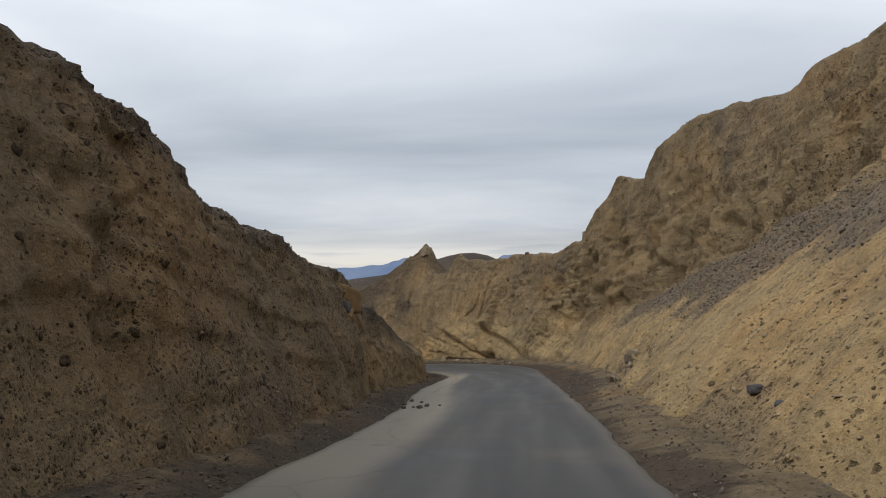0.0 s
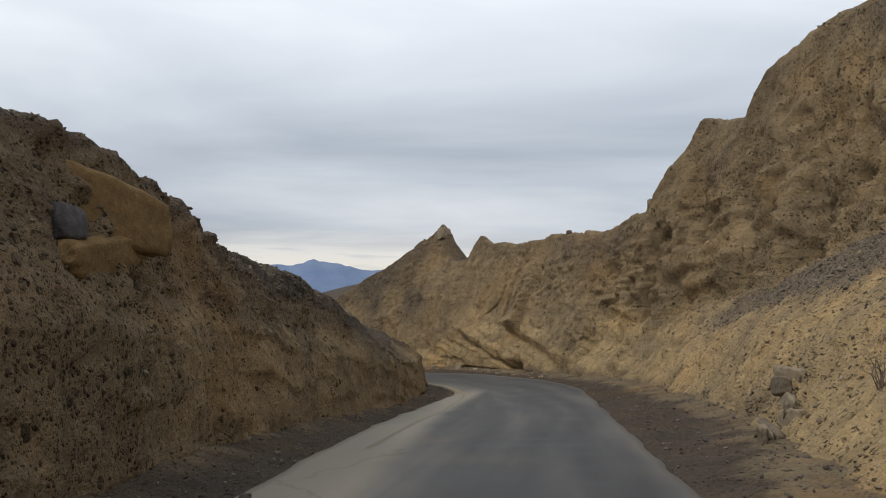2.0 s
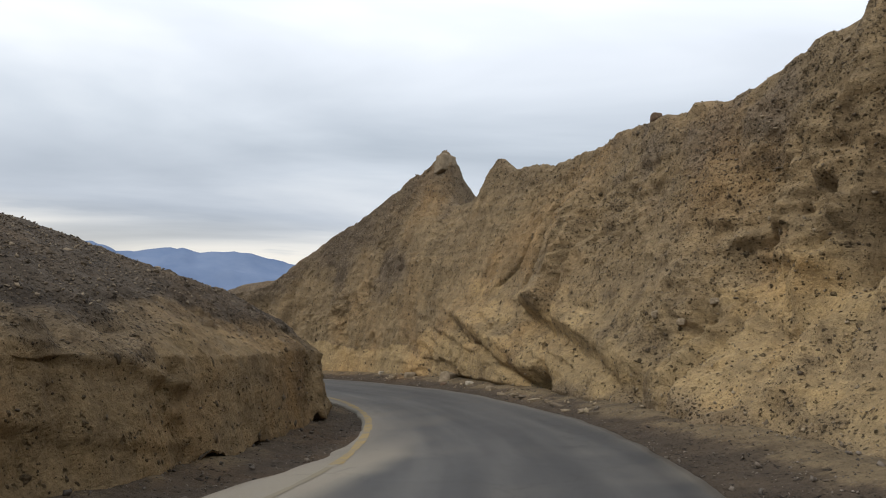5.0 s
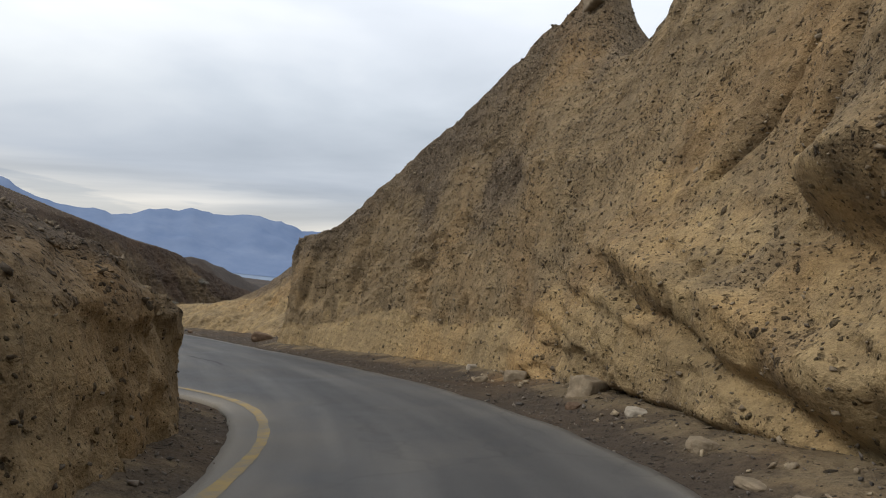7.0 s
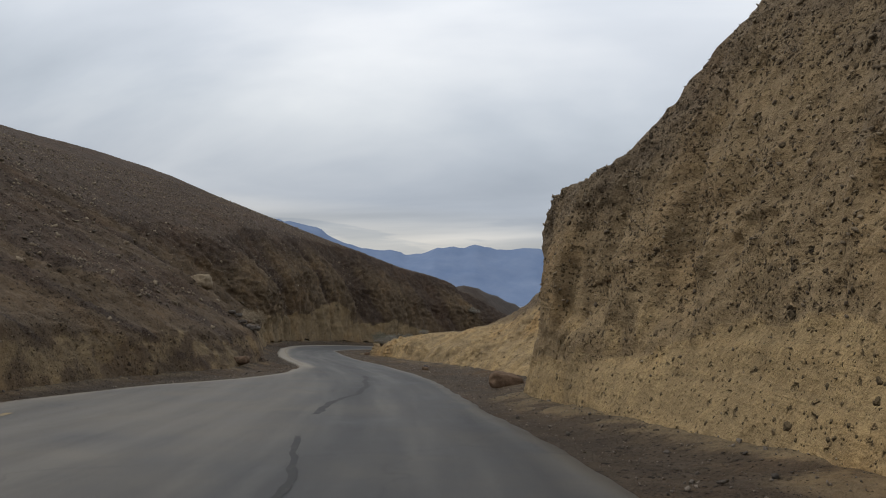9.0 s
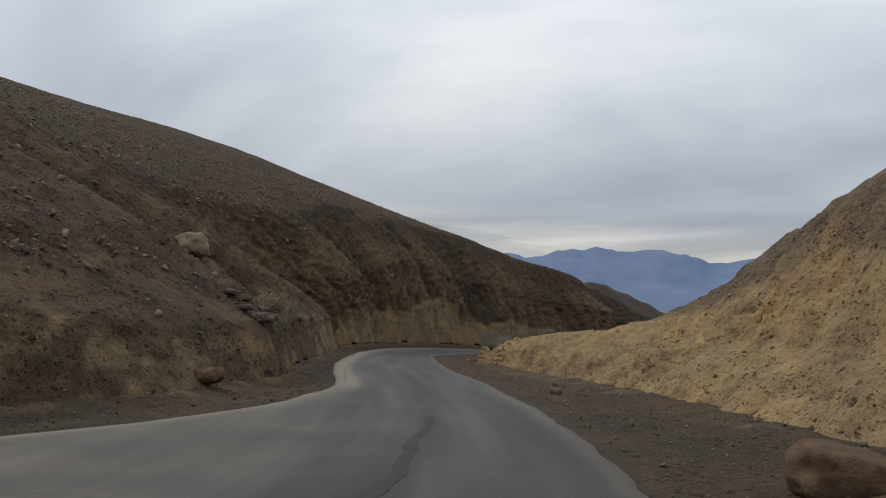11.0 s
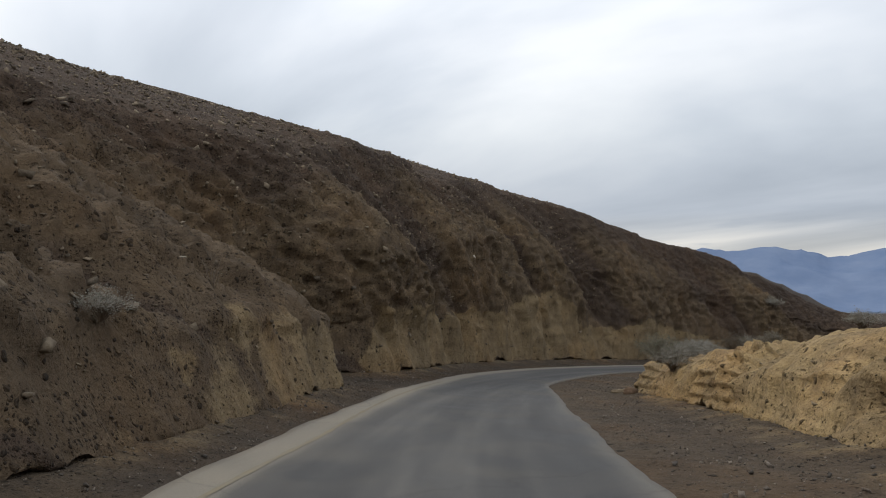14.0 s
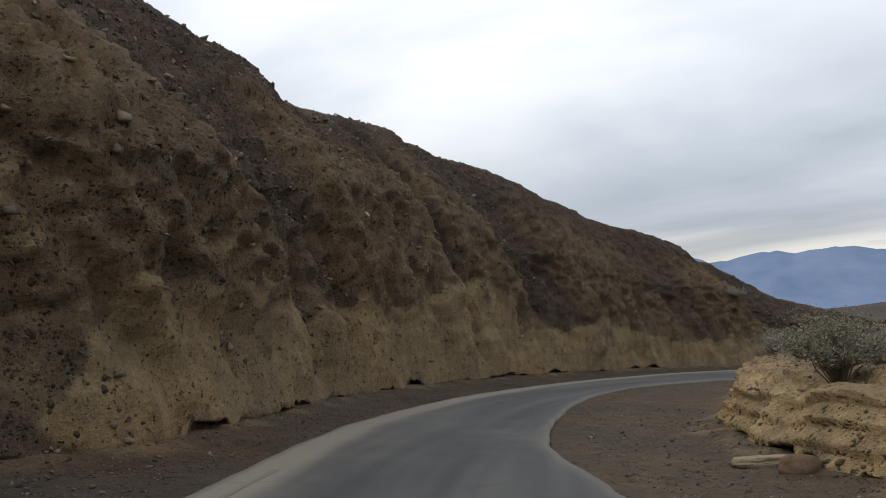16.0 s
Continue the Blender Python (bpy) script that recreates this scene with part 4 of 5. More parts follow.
def relief_right_bank(s, v, up, p):
    blocky = smoothstep(132, 142, s)
    return crumbly(s, v, p, 1.8, 0.6) * 0.85 + ledges(up / 0.33 + 0.05 * s, p, 0.45, 93) * (0.2 + 0.8 * blocky) * smoothstep(3.8, 3.0, v)


slope_side("left_cliff", -1, spaced((-24, 4, 0.4), (4, 76, 0.105), (76, 84, 0.2)), left_knots, (3, 5, 26, 26, 26, 20, 8, 5), (0.0, 0.2, 0.3, 0.45, 0.42, 0.2, 0.35, 0.5, 0.0), relief_left_cliff, zones_left_cliff, CUT,
           "brown crumbling conglomerate road cutting with gravelly top beside the road", "cliff")
slope_side("left_hillside", -1, spaced((84, 104, 0.2), (104, 172, 0.11), (172, 243, 0.22)), left_knots, (3, 5, 28, 36, 60, 56, 10, 5), (0.0, 0.2, 0.3, 0.55, 0.85, 0.5, 0.45, 0.6, 0.0), relief_left_hill, zones_left_hill, BROWN,
           "dark brown gravel hillside with a yellowish gullied cut at its foot", "hillside")
slope_side("right_cliff", 1, spaced((-24, 4, 0.4), (4, 30, 0.14), (30, 55, 0.11), (55, 97, 0.08), (97, 99, 0.125)), right_knots, (3, 5, 24, 44, 72, 18, 8, 5), (0.0, 0.2, 0.3, 0.42, 0.55, 0.16, 0.3, 0.5, 0.0), relief_right_cliff, zones_right_cliff, TAN,
           "tan eroded conglomerate cliff with a jagged crest and grey talus", "cliff")
slope_side("right_bank", 1, spaced((99, 135, 0.14), (135, 163, 0.09), (163, 221, 0.3)), right_knots, (3, 5, 18, 18, 22, 20, 8, 5), (0.0, 0.2, 0.3, 0.5, 0.5, 0.3, 0.5, 0.5, 0.0), relief_right_bank, zones_right_berm, TAN,
           "low pale yellow eroded earth bank beside the road", "bank")


# ---- road and shoulders ----
def road_sheet():
    s = np.arange(-24, 221, 0.25)
    l, = along(PAVED_LEFT, s)
    r, = along(PAVED_RIGHT, s)
    e = np.stack([s, s * 0, s * 0], -1)
    l = l + 0.07 * fractal(e, 0.9, 3, 0.6, 3) + 0.10 * fractal(e, 3.0, 2, 0.5, 4)
    r = r + 0.07 * fractal(e, 0.9, 3, 0.6, 6) + 0.08 * fractal(e, 3.0, 2, 0.5, 7)
    u = np.linspace(0, 1, 33)[:, None]
    off = -l * (1 - u) + r * u
    off = np.concatenate([off[:1], off, off[-1:]])
    _, _, bank = centre(s)
    up = off * bank
    up[0] -= 0.12
    up[-1] -= 0.12
    ss = np.broadcast_to(s, off.shape)
    dl, dr = off + l, r - off
    dust = 0.85 * np.exp(-dl / 0.55) + 0.55 * np.exp(-dr / 0.16)
    wide = smoothstep(78, 88, s) * smoothstep(116, 106, s)
    dust = np.maximum(dust, wide * 0.28 * smoothstep(-1.5, -3.5, off))
    dust = np.maximum(dust, 0.95 * smoothstep(1.7, 1.0, dl) * smoothstep(4, 10, s) * smoothstep(60, 50, s))
    dust = np.maximum(dust, 0.9 * smoothstep(1.0, 0.55, dl) * smoothstep(112, 118, s))
    ob = grid_mesh("road", place(ss, off, up), ASPHALT, {"across": off, "dust": dust, "station": ss}, flip=True)
    return tagged(ob, "narrow worn grey asphalt road with dusty crumbling edges", "road", kind="structure")


def shoulder(name, side, paved, foot, seed):
    s = np.arange(-24, 221, 0.2)
    a, = along(paved, s)
    b, = along(foot, s)
    u = np.linspace(0, 1, 26)[:, None]
    off = (a - 0.35) * (1 - u) + (b + 0.7) * u
    _, _, bank = centre(s)
    base = side * off * bank
    ss = np.broadcast_to(s, off.shape)
    p = place(ss, side * off, base)
    flat = p.reshape(-1, 3)
    n1 = fractal(flat, 0.9, 4, 0.55, seed).reshape(off.shape)
    n2 = fractal(flat, 0.22, 2, 0.5, seed + 5).reshape(off.shape)
    inside = np.clip((off - a) / 0.5, -0.7, 1)
    rise = smoothstep(b - 1.0, b + 0.3, off) * 0.2
    p[..., 2] += -0.06 + np.clip(inside, 0, 1) * (0.02 + 0.07 * n1 + 0.03 * n2) + np.minimum(inside, 0) * 0.12 + rise
    spill = smoothstep(b - 0.9, b + 0.1, off + 0.7 * n1)
    packed = smoothstep(112, 120, s) * (0.14 + 0.04 * smoothstep(138, 148, s)) if side > 0 else 0.0
    pale = 0.15 + packed + 0.5 * n1 + ((0.5 * smoothstep(100, 94, s) + 0.1) if side > 0 else 0.25) * spill
    gravel = 0.55 - 0.6 * packed + 0.6 * n1 - 0.5 * spill
    ob = grid_mesh(name, p, DIRT, {"pale": np.clip(pale, 0, 1), "gravel": np.clip(gravel, 0, 1)}, flip=side > 0)
    tagged(ob, "dark brown gravel shoulder strewn with small stones", "road shoulder", kind="structure")
    SHEETS[name] = (p, sheet_normals(p) * side, ss, u + 0 * off, 0 * off + 1)
    return ob


road = road_sheet()
shoulder("road_shoulder_left", -1, PAVED_LEFT, L_FOOT, 101)
shoulder("road_shoulder_right", 1, PAVED_RIGHT, R_FOOT, 111)

# the yellow edge line on the inside of the bends
YELLOW = [(52, 2.7), (57, 2.35), (61, 2.02), (63, 1.91), (65.5, 1.8), (68.6, 1.6), (71.5, 1.6), (73.4, 1.85), (75.2, 2.4), (77, 3.2), (78.6, 4.1), (81.2, 5.5), (85.8, 7.1), (90.3, 8.2), (94, 8.8)]


def edge_line(rows, half, mat, label="worn yellow painted edge line on the asphalt", name="edge_line"):
    s = np.arange(rows[0][0], rows[-1][0], 0.2)
    o, = along(rows, s, 1.0 if name == "edge_line" else 0.5)
    wear = fractal(np.stack([s, s * 0, s * 0], -1), 0.6, 3, 0.6, 15)
    hw = half * (1 + 0.5 * wear)
    if name != "edge_line":
        o = o + 0.16 * fractal(np.stack([s, s * 0, s * 0], -1), 1.3, 4, 0.6, 25)
        hw = half * (0.7 + 0.9 * np.abs(wear))
    off = np.stack([-o - hw, -o - hw * 0.3, -o + hw * 0.3, -o + hw])
    _, _, bank = centre(s)
    ss = np.broadcast_to(s, off.shape)
    ob = grid_mesh(name, place(ss, off, off * bank + 0.006), mat, flip=True)
    return tagged(ob, label, "road marking", kind="structure")


edge_line(YELLOW, 0.085, PAINT)
edge_line([(28, 3.2), (35, 3.6), (44, 3.4), (52, 2.7)], 0.05, FADED)
edge_line([(118, 2.5), (124, 2.6), (133, 2.3), (144, 2.6), (150, 2.9)], 0.045, FADED)


TAR = worn_paint("crack_tar", (0.044, 0.0425, 0.041), 0.5, (0.062, 0.060, 0.056))
edge_line([(83.0, 1.4), (85, 1.53), (87.4, 1.76), (89.0, 1.88)], 0.055, TAR, "dark tar seam along a crack in the asphalt", "tar_seam")
edge_line([(92.6, 2.05), (93.3, 2.0), (96, 1.82), (98, 1.37), (101, 0.97), (109, 0.57)], 0.1, TAR, "dark tar seam along a crack in the asphalt", "tar_seam")


# ---- ground to the horizon, and the far range ----
def ground_height(x, y):
    """The land around: falls with the road, rolls on in low hills, then drops to a salt flat in the valley."""
    p = np.stack([x, y, 0 * x], -1)
    d = np.hypot(x + 40, y - 90)
    z = np.maximum(-0.9 + 0.030 * x - 0.062 * y, -14.5) - 7.0
    z = z + fractal(p, 170.0, 4, 0.5, 131) * np.clip((d - 60) / 200, 0, 1) * 7 + 3.0 * smoothstep(120, 260, d)
    z = z * smoothstep(1900, 500, d) - 92 * (1 - smoothstep(1900, 500, d))
    # a spur that runs on from the end of the left hillside
    top = np.interp(y, [180, 195, 205, 222, 236, 256, 275, 300], [-30, -8, -3.4, -5.2, -7.6, -11, -15, -22])
    side = x - np.interp(y, [205, 222, 236, 256], [-113, -119, -122, -128])
    z = np.maximum(z, top - np.where(side > 0, 0.95, 0.3) * (np.sqrt(side**2 + 9) - 3))
    return z + 39 * np.exp(-(((x - 28) / 50) ** 2 + ((y - 520) / 60) ** 2)) + 31 * np.exp(-(((x + 58) / 85) ** 2 + ((y - 520) / 60) ** 2))


def ground_sheet():
    rad = np.concatenate([np.linspace(0.5, 170, 70), np.geomspace(173, 4700, 90)])
    ang = np.linspace(0, 2 * math.pi, 300)
    x = -40 + rad[:, None] * np.cos(ang)
    y = 90 + rad[:, None] * np.sin(ang)
    z = ground_height(x.reshape(-1), y.reshape(-1)).reshape(x.shape)
    d = np.broadcast_to(rad[:, None], x.shape)
    # salt and its painted haze come in with distance
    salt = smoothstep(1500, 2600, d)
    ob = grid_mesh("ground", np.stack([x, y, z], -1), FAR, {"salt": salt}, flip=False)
    return tagged(ob, "dark desert ground falling to a pale salt flat", "ground", kind="structure")


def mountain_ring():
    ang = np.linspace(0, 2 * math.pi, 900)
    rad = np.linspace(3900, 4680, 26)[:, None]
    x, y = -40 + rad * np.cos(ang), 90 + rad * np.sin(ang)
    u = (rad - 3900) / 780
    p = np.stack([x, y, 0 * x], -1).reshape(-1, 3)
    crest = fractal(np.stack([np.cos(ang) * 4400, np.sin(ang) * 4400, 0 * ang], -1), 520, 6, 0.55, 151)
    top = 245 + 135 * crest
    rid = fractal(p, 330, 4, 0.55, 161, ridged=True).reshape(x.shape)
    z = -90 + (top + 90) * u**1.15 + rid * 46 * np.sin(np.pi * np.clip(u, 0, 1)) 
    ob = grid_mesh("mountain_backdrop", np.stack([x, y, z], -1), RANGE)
    return tagged(ob, "mountain range across the valley with haze painted in as blue", "mountains", kind="structure")


ground_sheet()
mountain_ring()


# ---- loose stones ----
rng = np.random.default_rng(7)


def block():
    v = np.array([(x, y, z) for z in (-1, 1) for y in (-1, 1) for x in (-1, 1)], float)
    f = np.array([(0, 2, 3), (0, 3, 1), (4, 5, 7), (4, 7, 6), (0, 1, 5), (0, 5, 4), (2, 6, 7), (2, 7, 3), (0, 4, 6), (0, 6, 2), (1, 3, 7), (1, 7, 5)])
    return v * 0.68, f


def stones_mesh(name, places, sizes, mat, label, category):
    """Many small angular stones as one mesh."""
    v0, f0 = block()
    m = len(places)
    v = v0[None] * rng.uniform(0.4, 1.2, (m, 8, 1)) * np.stack([rng.uniform(0.7, 1.3, m), rng.uniform(0.6, 1.0, m), rng.uniform(0.25, 0.6, m)], -1)[:, None]
    q = rng.normal(size=(m, 4)) * np.array([1.0, 0.35, 0.35, 1.0])
    q /= np.linalg.norm(q, axis=1, keepdims=True)
    w, x, y, z = q.T
    r = np.stack([np.stack([1 - 2 * (y * y + z * z), 2 * (x * y - z * w), 2 * (x * z + y * w)], -1),
                  np.stack([2 * (x * y + z * w), 1 - 2 * (x * x + z * z), 2 * (y * z - x * w)], -1),
                  np.stack([2 * (x * z - y * w), 2 * (y * z + x * w), 1 - 2 * (x * x + y * y)], -1)], 1)
    v = np.einsum("mij,mkj->mki", r, v) * sizes[:, None, None] * 0.5 + places[:, None]
    f = (f0[None] + 8 * np.arange(m)[:, None, None]).reshape(-1, 3)
    me = bpy.data.meshes.new(name)
    me.vertices.add(m * 8)
    me.vertices.foreach_set("co", v.reshape(-1).astype(np.float32))
    me.loops.add(f.size)
    me.loops.foreach_set("vertex_index", f.reshape(-1).astype(np.int32))
    me.polygons.add(len(f))
    me.polygons.foreach_set("loop_start", np.arange(0, f.size, 3, dtype=np.int32))
    me.update(calc_edges=True)
    me.materials.append(mat)
    return tagged(new(name, me), label, category, kind="stuff")


def strew(name, sheet, count, weight, smallest, spread, largest, sunk, mat, label, category="stones"):
    """Stones strewn over a sheet of the land, thick where the weight is high."""
    p, nrm, s, v, gravel = SHEETS[sheet]
    cell = np.linalg.norm(np.cross(np.diff(p, axis=0)[:, :-1], np.diff(p, axis=1)[:-1]), axis=-1)
    w = (cell * weight(s, v, gravel)[:-1, :-1]).reshape(-1)
    w = np.clip(w, 0, None)
    pick = rng.choice(len(w), count, p=w / w.sum())
    i, j = np.divmod(pick, cell.shape[1])
    a, b = rng.random((2, count, 1))
    at = p[i, j] * (1 - a) * (1 - b) + p[i + 1, j] * a * (1 - b) + p[i, j + 1] * (1 - a) * b + p[i + 1, j + 1] * a * b
    size = smallest * np.exp(np.abs(rng.normal(0, spread, count)))
    size = np.minimum(size, largest)
    return stones_mesh(name, at + nrm[i, j] * (size * sunk)[:, None], size, mat, label, category)


strew("gravel_on_talus", "right_cliff", 7500, lambda s, v, g: near_s(0, 50, s) * np.clip(g, 0, 1) * (v > 1.7) * (v < 3.1), 0.035, 0.7, 0.2, 0.15, STONE_DARK,
      "grey angular gravel spread over the talus slope")
strew("cliff_pebbles", "right_cliff", 32000, lambda s, v, g: near_s(25, 97, s) * (0.25 + g) * (v > 0.8) * (1 - 0.9 * smoothstep(74, 80, s) * smoothstep(2.4, 1.9, v)) * (v < 4.6), 0.045, 0.5, 0.17, 0.1, STONE_CLAST,
      "tan pebbles set in the face of the conglomerate cliff")
strew("bank_pebbles", "right_cliff", 3000, lambda s, v, g: near_s(2, 50, s) * (v > 0.3) * (v < 2.0), 0.03, 0.6, 0.16, 0.1, STONE_TAN,
      "small tan stones on the yellow bank at the foot of the talus")
strew("left_cliff_stones", "left_cliff", 20000, lambda s, v, g: near_s(0, 80, s) * (0.12 + 1.3 * g) * (v > 0.8) * (v < 5.0), 0.035, 0.55, 0.17, 0.12, STONE_BANK,
      "dark angular stones on the brown cutting")
strew("hillside_stones", "left_hillside", 28000, lambda s, v, g: near_s(88, 185, s) * (0.10 + g) * (v > 0.8) * (v < 5.0), 0.075, 0.65, 0.42, 0.12, STONE_BANK,
      "dark stones scattered on the hillside")
strew("right_bank_stones", "right_bank", 3000, lambda s, v, g: near_s(99, 180, s) * (0.3 + g) * (v > 0.8) * (v < 5.0), 0.035, 0.65, 0.22, 0.1, STONE_TAN,
      "tan stones on the low yellow bank")
strew("left_shoulder_stones", "road_shoulder_left", 10000, lambda s, v, g: near_s(2, 165, s) * (v > 0.16), 0.022, 0.65, 0.14, 0.2, STONE_DARK,
      "dark loose stones along the road shoulder")
strew("right_shoulder_stones", "road_shoulder_right", 11000, lambda s, v, g: near_s(2, 165, s) * (v > 0.14), 0.022, 0.65, 0.14, 0.2, STONE_DARK,
      "dark loose stones along the road shoulder")
strew("fallen_blocks", "road_shoulder_right", 110, lambda s, v, g: near_s(60, 76, s) * (v > 0.45), 0.06, 0.6, 0.26, 0.15, STONE_TAN,
      "tan broken blocks fallen along the foot of the cliff")


# ---- single rocks ----
STONE_ORANGE = stone_mat("orange_rock", (0.19, 0.12, 0.052), (0.22, 0.14, 0.062))
STONE_BROWN = stone_mat("reddish_brown_rock", (0.13, 0.085, 0.055), (0.15, 0.10, 0.065))
STONE_GREY = stone_mat("purple_grey_rock", (0.085, 0.078, 0.08), (0.11, 0.10, 0.10))
STONE_PALE = stone_mat("pale_rock", (0.36, 0.31, 0.24), (0.42, 0.37, 0.29))


SKIN = np.concatenate([SHEETS[k][0].reshape(-1, 3) for k in ("left_cliff", "left_hillside", "right_cliff", "right_bank", "road_shoulder_left", "road_shoulder_right")])


def spot(s, off, up):
    return Vector(place(np.array([float(s)]), np.array([float(off)]), np.array([float(up)]))[0])


def on_skin(s, off, up):
    """The place on the land nearest to a rough one."""
    p = np.array(spot(s, off, up))
    return Vector(SKIN[np.argmin(((SKIN - p) ** 2).sum(1))])


def on_top(s, off, up):
    """The top of the land straight above or below a rough place."""
    p = np.array(spot(s, off, up))
    d = ((SKIN[:, :2] - p[:2]) ** 2).sum(1)
    near = SKIN[d < 0.15**2] if (d < 0.15**2).any() else SKIN[np.argmin(d)][None]
    near = near[np.abs(near[:, 2] - p[2]) < 1.5] if (np.abs(near[:, 2] - p[2]) < 1.5).any() else near
    return Vector((p[0], p[1], near[:, 2].max()))


def rock(s, off, up, size, mat, label, turn=0.0, seed=1, blocky=0.45, category="rock", group="", on=None):
    """One rock: a rounded block, broken by noise, half sunk at its place."""
    bm = bmesh.new()
    bmesh.ops.create_icosphere(bm, subdivisions=4, radius=0.5)
    pts = np.array([v.co[:] for v in bm.verts])
    # square the ball towards a block, then chip and roughen it
    box = pts / np.maximum(np.abs(pts).max(axis=1, keepdims=True), 1e-6) * 0.5
    pts = pts * (1 - blocky) + box * blocky
    n1 = fractal(pts + seed * 7.1, 0.55, 3, 0.5, seed)
    n2 = fractal(pts + seed * 3.3, 0.16, 3, 0.55, seed + 40, ridged=True)
    pts = pts * (1 + 0.28 * n1 + 0.07 * n2)[:, None]
    for v, q in zip(bm.verts, pts * np.array(size)):
        v.co = q
    for f in bm.faces:
        f.smooth = True
    me = bpy.data.meshes.new("rock")
    bm.to_mesh(me)
    bm.free()
    me.materials.append(mat)
    ob = new("rock", me)
    at = spot(s, off, up) if on is None else on(s, off, up)
    at.z += 0.22 * size[2] if on is on_top else 0.0
    ob.matrix_world = Matrix.Translation(at) @ pose(0, 0, 0, 8 * math.sin(seed), 9 * math.cos(seed * 2), turn)
    return tagged(ob, label, category, group)


# a brown bush-like mound, only modelled with a rock's shape
rock(101.8, 3.85, 0.36, (1.1, 0.75, 0.6), STONE_BROWN, "reddish brown bush-like mound on the gravel shoulder by the cliff", 40, 3, on=on_top)
rock(121.0, -8.15, 4.65, (1.25, 0.85, 0.75), STONE_TAN, "large tan boulder resting on the dark hillside", 20, 5, 0.55, on=on_top)
rock(75.2, 4.5, 0.62, (0.5, 0.42, 0.42), STONE_TAN, "squarish tan boulder at the foot of the cliff", 10, 7, 0.6, group="rocks fallen from the cliff", on=on_skin)
rock(78.2, 4.7, 0.55, (0.3, 0.22, 0.2), STONE_PALE, "small pale rock fallen at the cliff foot", 60, 9, group="rocks fallen from the cliff", on=on_skin)
rock(76.0, 4.05, 0.42, (0.36, 0.26, 0.2), STONE_TAN, "flat tan rock on the gravel shoulder", 25, 11, group="rocks fallen from the cliff", on=on_skin)
rock(71.8, 4.4, 0.62, (0.8, 0.6, 0.62), STONE_TAN, "tan boulder leaning against the undercut cliff foot", 70, 13, 0.5, group="rocks fallen from the cliff", on=on_skin)
rock(69.2, 3.85, 0.56, (0.34, 0.26, 0.22), STONE_PALE, "pale rock beside the road shoulder under the cliff", 15, 15, group="rocks fallen from the cliff", on=on_skin)
rock(66.5, 3.4, 0.48, (0.34, 0.3, 0.22), STONE_TAN, "small tan rock on the shoulder beneath the overhang", 35, 19, group="rocks fallen from the cliff", on=on_skin)
rock(70.8, 3.6, 0.42, (0.3, 0.24, 0.18), STONE_BROWN, "small brown rock on the road shoulder", 80, 21, group="rocks fallen from the cliff", on=on_skin)
rock(151.0, 4.2, 0.1, (0.5, 0.45, 0.42), STONE_BROWN, "round brown boulder below the layered yellow bank", 0, 23, 0.2, on=on_skin)
rock(151.9, 3.9, -0.02, (0.8, 0.5, 0.16), STONE_TAN, "flat pale slab lying below the layered bank", 30, 24, 0.7, on=on_skin)
rock(23.8, -5.45, 3.1, (2.2, 0.24, 0.8), STONE_ORANGE, "orange sandstone block jutting from the brown cutting", 75, 25, 0.65, group="orange blocks in the cutting", on=on_skin)
rock(23.4, -5.35, 2.45, (2.0, 0.22, 0.45), STONE_ORANGE, "orange sandstone block in the brown cutting", 95, 27, 0.65, group="orange blocks in the cutting", on=on_skin)
rock(22.7, -5.4, 2.75, (0.45, 0.3, 0.4), STONE_GREY, "grey block wedged beside the orange blocks", 85, 29, 0.7, on=on_skin)
rock(12.2, 3.65, 0.82, (0.3, 0.22, 0.16), STONE_GREY, "purple grey rock half buried in the yellow bank", 30, 31, on=on_skin)
rock(10.6, 3.75, 0.62, (0.18, 0.17, 0.12), STONE_GREY, "purple grey rock half buried in the yellow bank", 75, 33, on=on_skin)
rock(55.8, 7.75, 10.3, (0.36, 0.34, 0.42), STONE_TAN, "tan rock knob standing on the cliff crest", 20, 35, 0.5, group="knobs on the crest", on=on_skin)
rock(62.3, 6.5, 9.7, (0.36, 0.32, 0.3), STONE_BROWN, "dark rock knob standing on the cliff crest", 20, 36, 0.5, group="knobs on the crest", on=on_skin)
rock(78.3, 7.75, 11.75, (0.95, 1.0, 0.95), STONE_TAN, "tan caprock that forms the blocky summit", 30, 37, 0.7)
rock(58.8, 5.0, 2.85, (0.28, 0.25, 0.22), STONE_TAN, "rounded tan rock set in the cliff face", 20, 39, group="rocks set in the cliff", on=on_skin)
rock(58.1, 5.3, 2.72, (0.25, 0.22, 0.2), STONE_TAN, "rounded tan rock set in the cliff face", 60, 41, group="rocks set in the cliff", on=on_skin)
rock(57.6, 5.75, 3.3, (0.2, 0.19, 0.17), STONE_TAN, "rounded tan rock set in the cliff face", 10, 43, group="rocks set in the cliff", on=on_skin)
rock(136.0, -6.1, 2.72, (0.34, 0.3, 0.24), STONE_PALE, "pale rock on the brown bank", 10, 45, on=on_top)
rock(156.0, -7.5, 5.65, (0.75, 0.5, 0.3), STONE_PALE, "flat pale slab jutting from the dark cliff", 50, 47, 0.65, on=on_skin)
rock(165.8, -8.6, 6.45, (0.8, 0.5, 0.35), STONE_PALE, "pale slab set in the dark cliff", 50, 49, 0.6, on=on_skin)
rock(116.9, 3.95, 0.08, (0.32, 0.26, 0.22), STONE_BROWN, "brown rock on the wide gravel shoulder", 10, 51, on=on_top)
rock(121.2, 5.05, 0.06, (0.26, 0.22, 0.2), STONE_GREY, "small grey rock on the wide gravel shoulder", 40, 53, on=on_top)
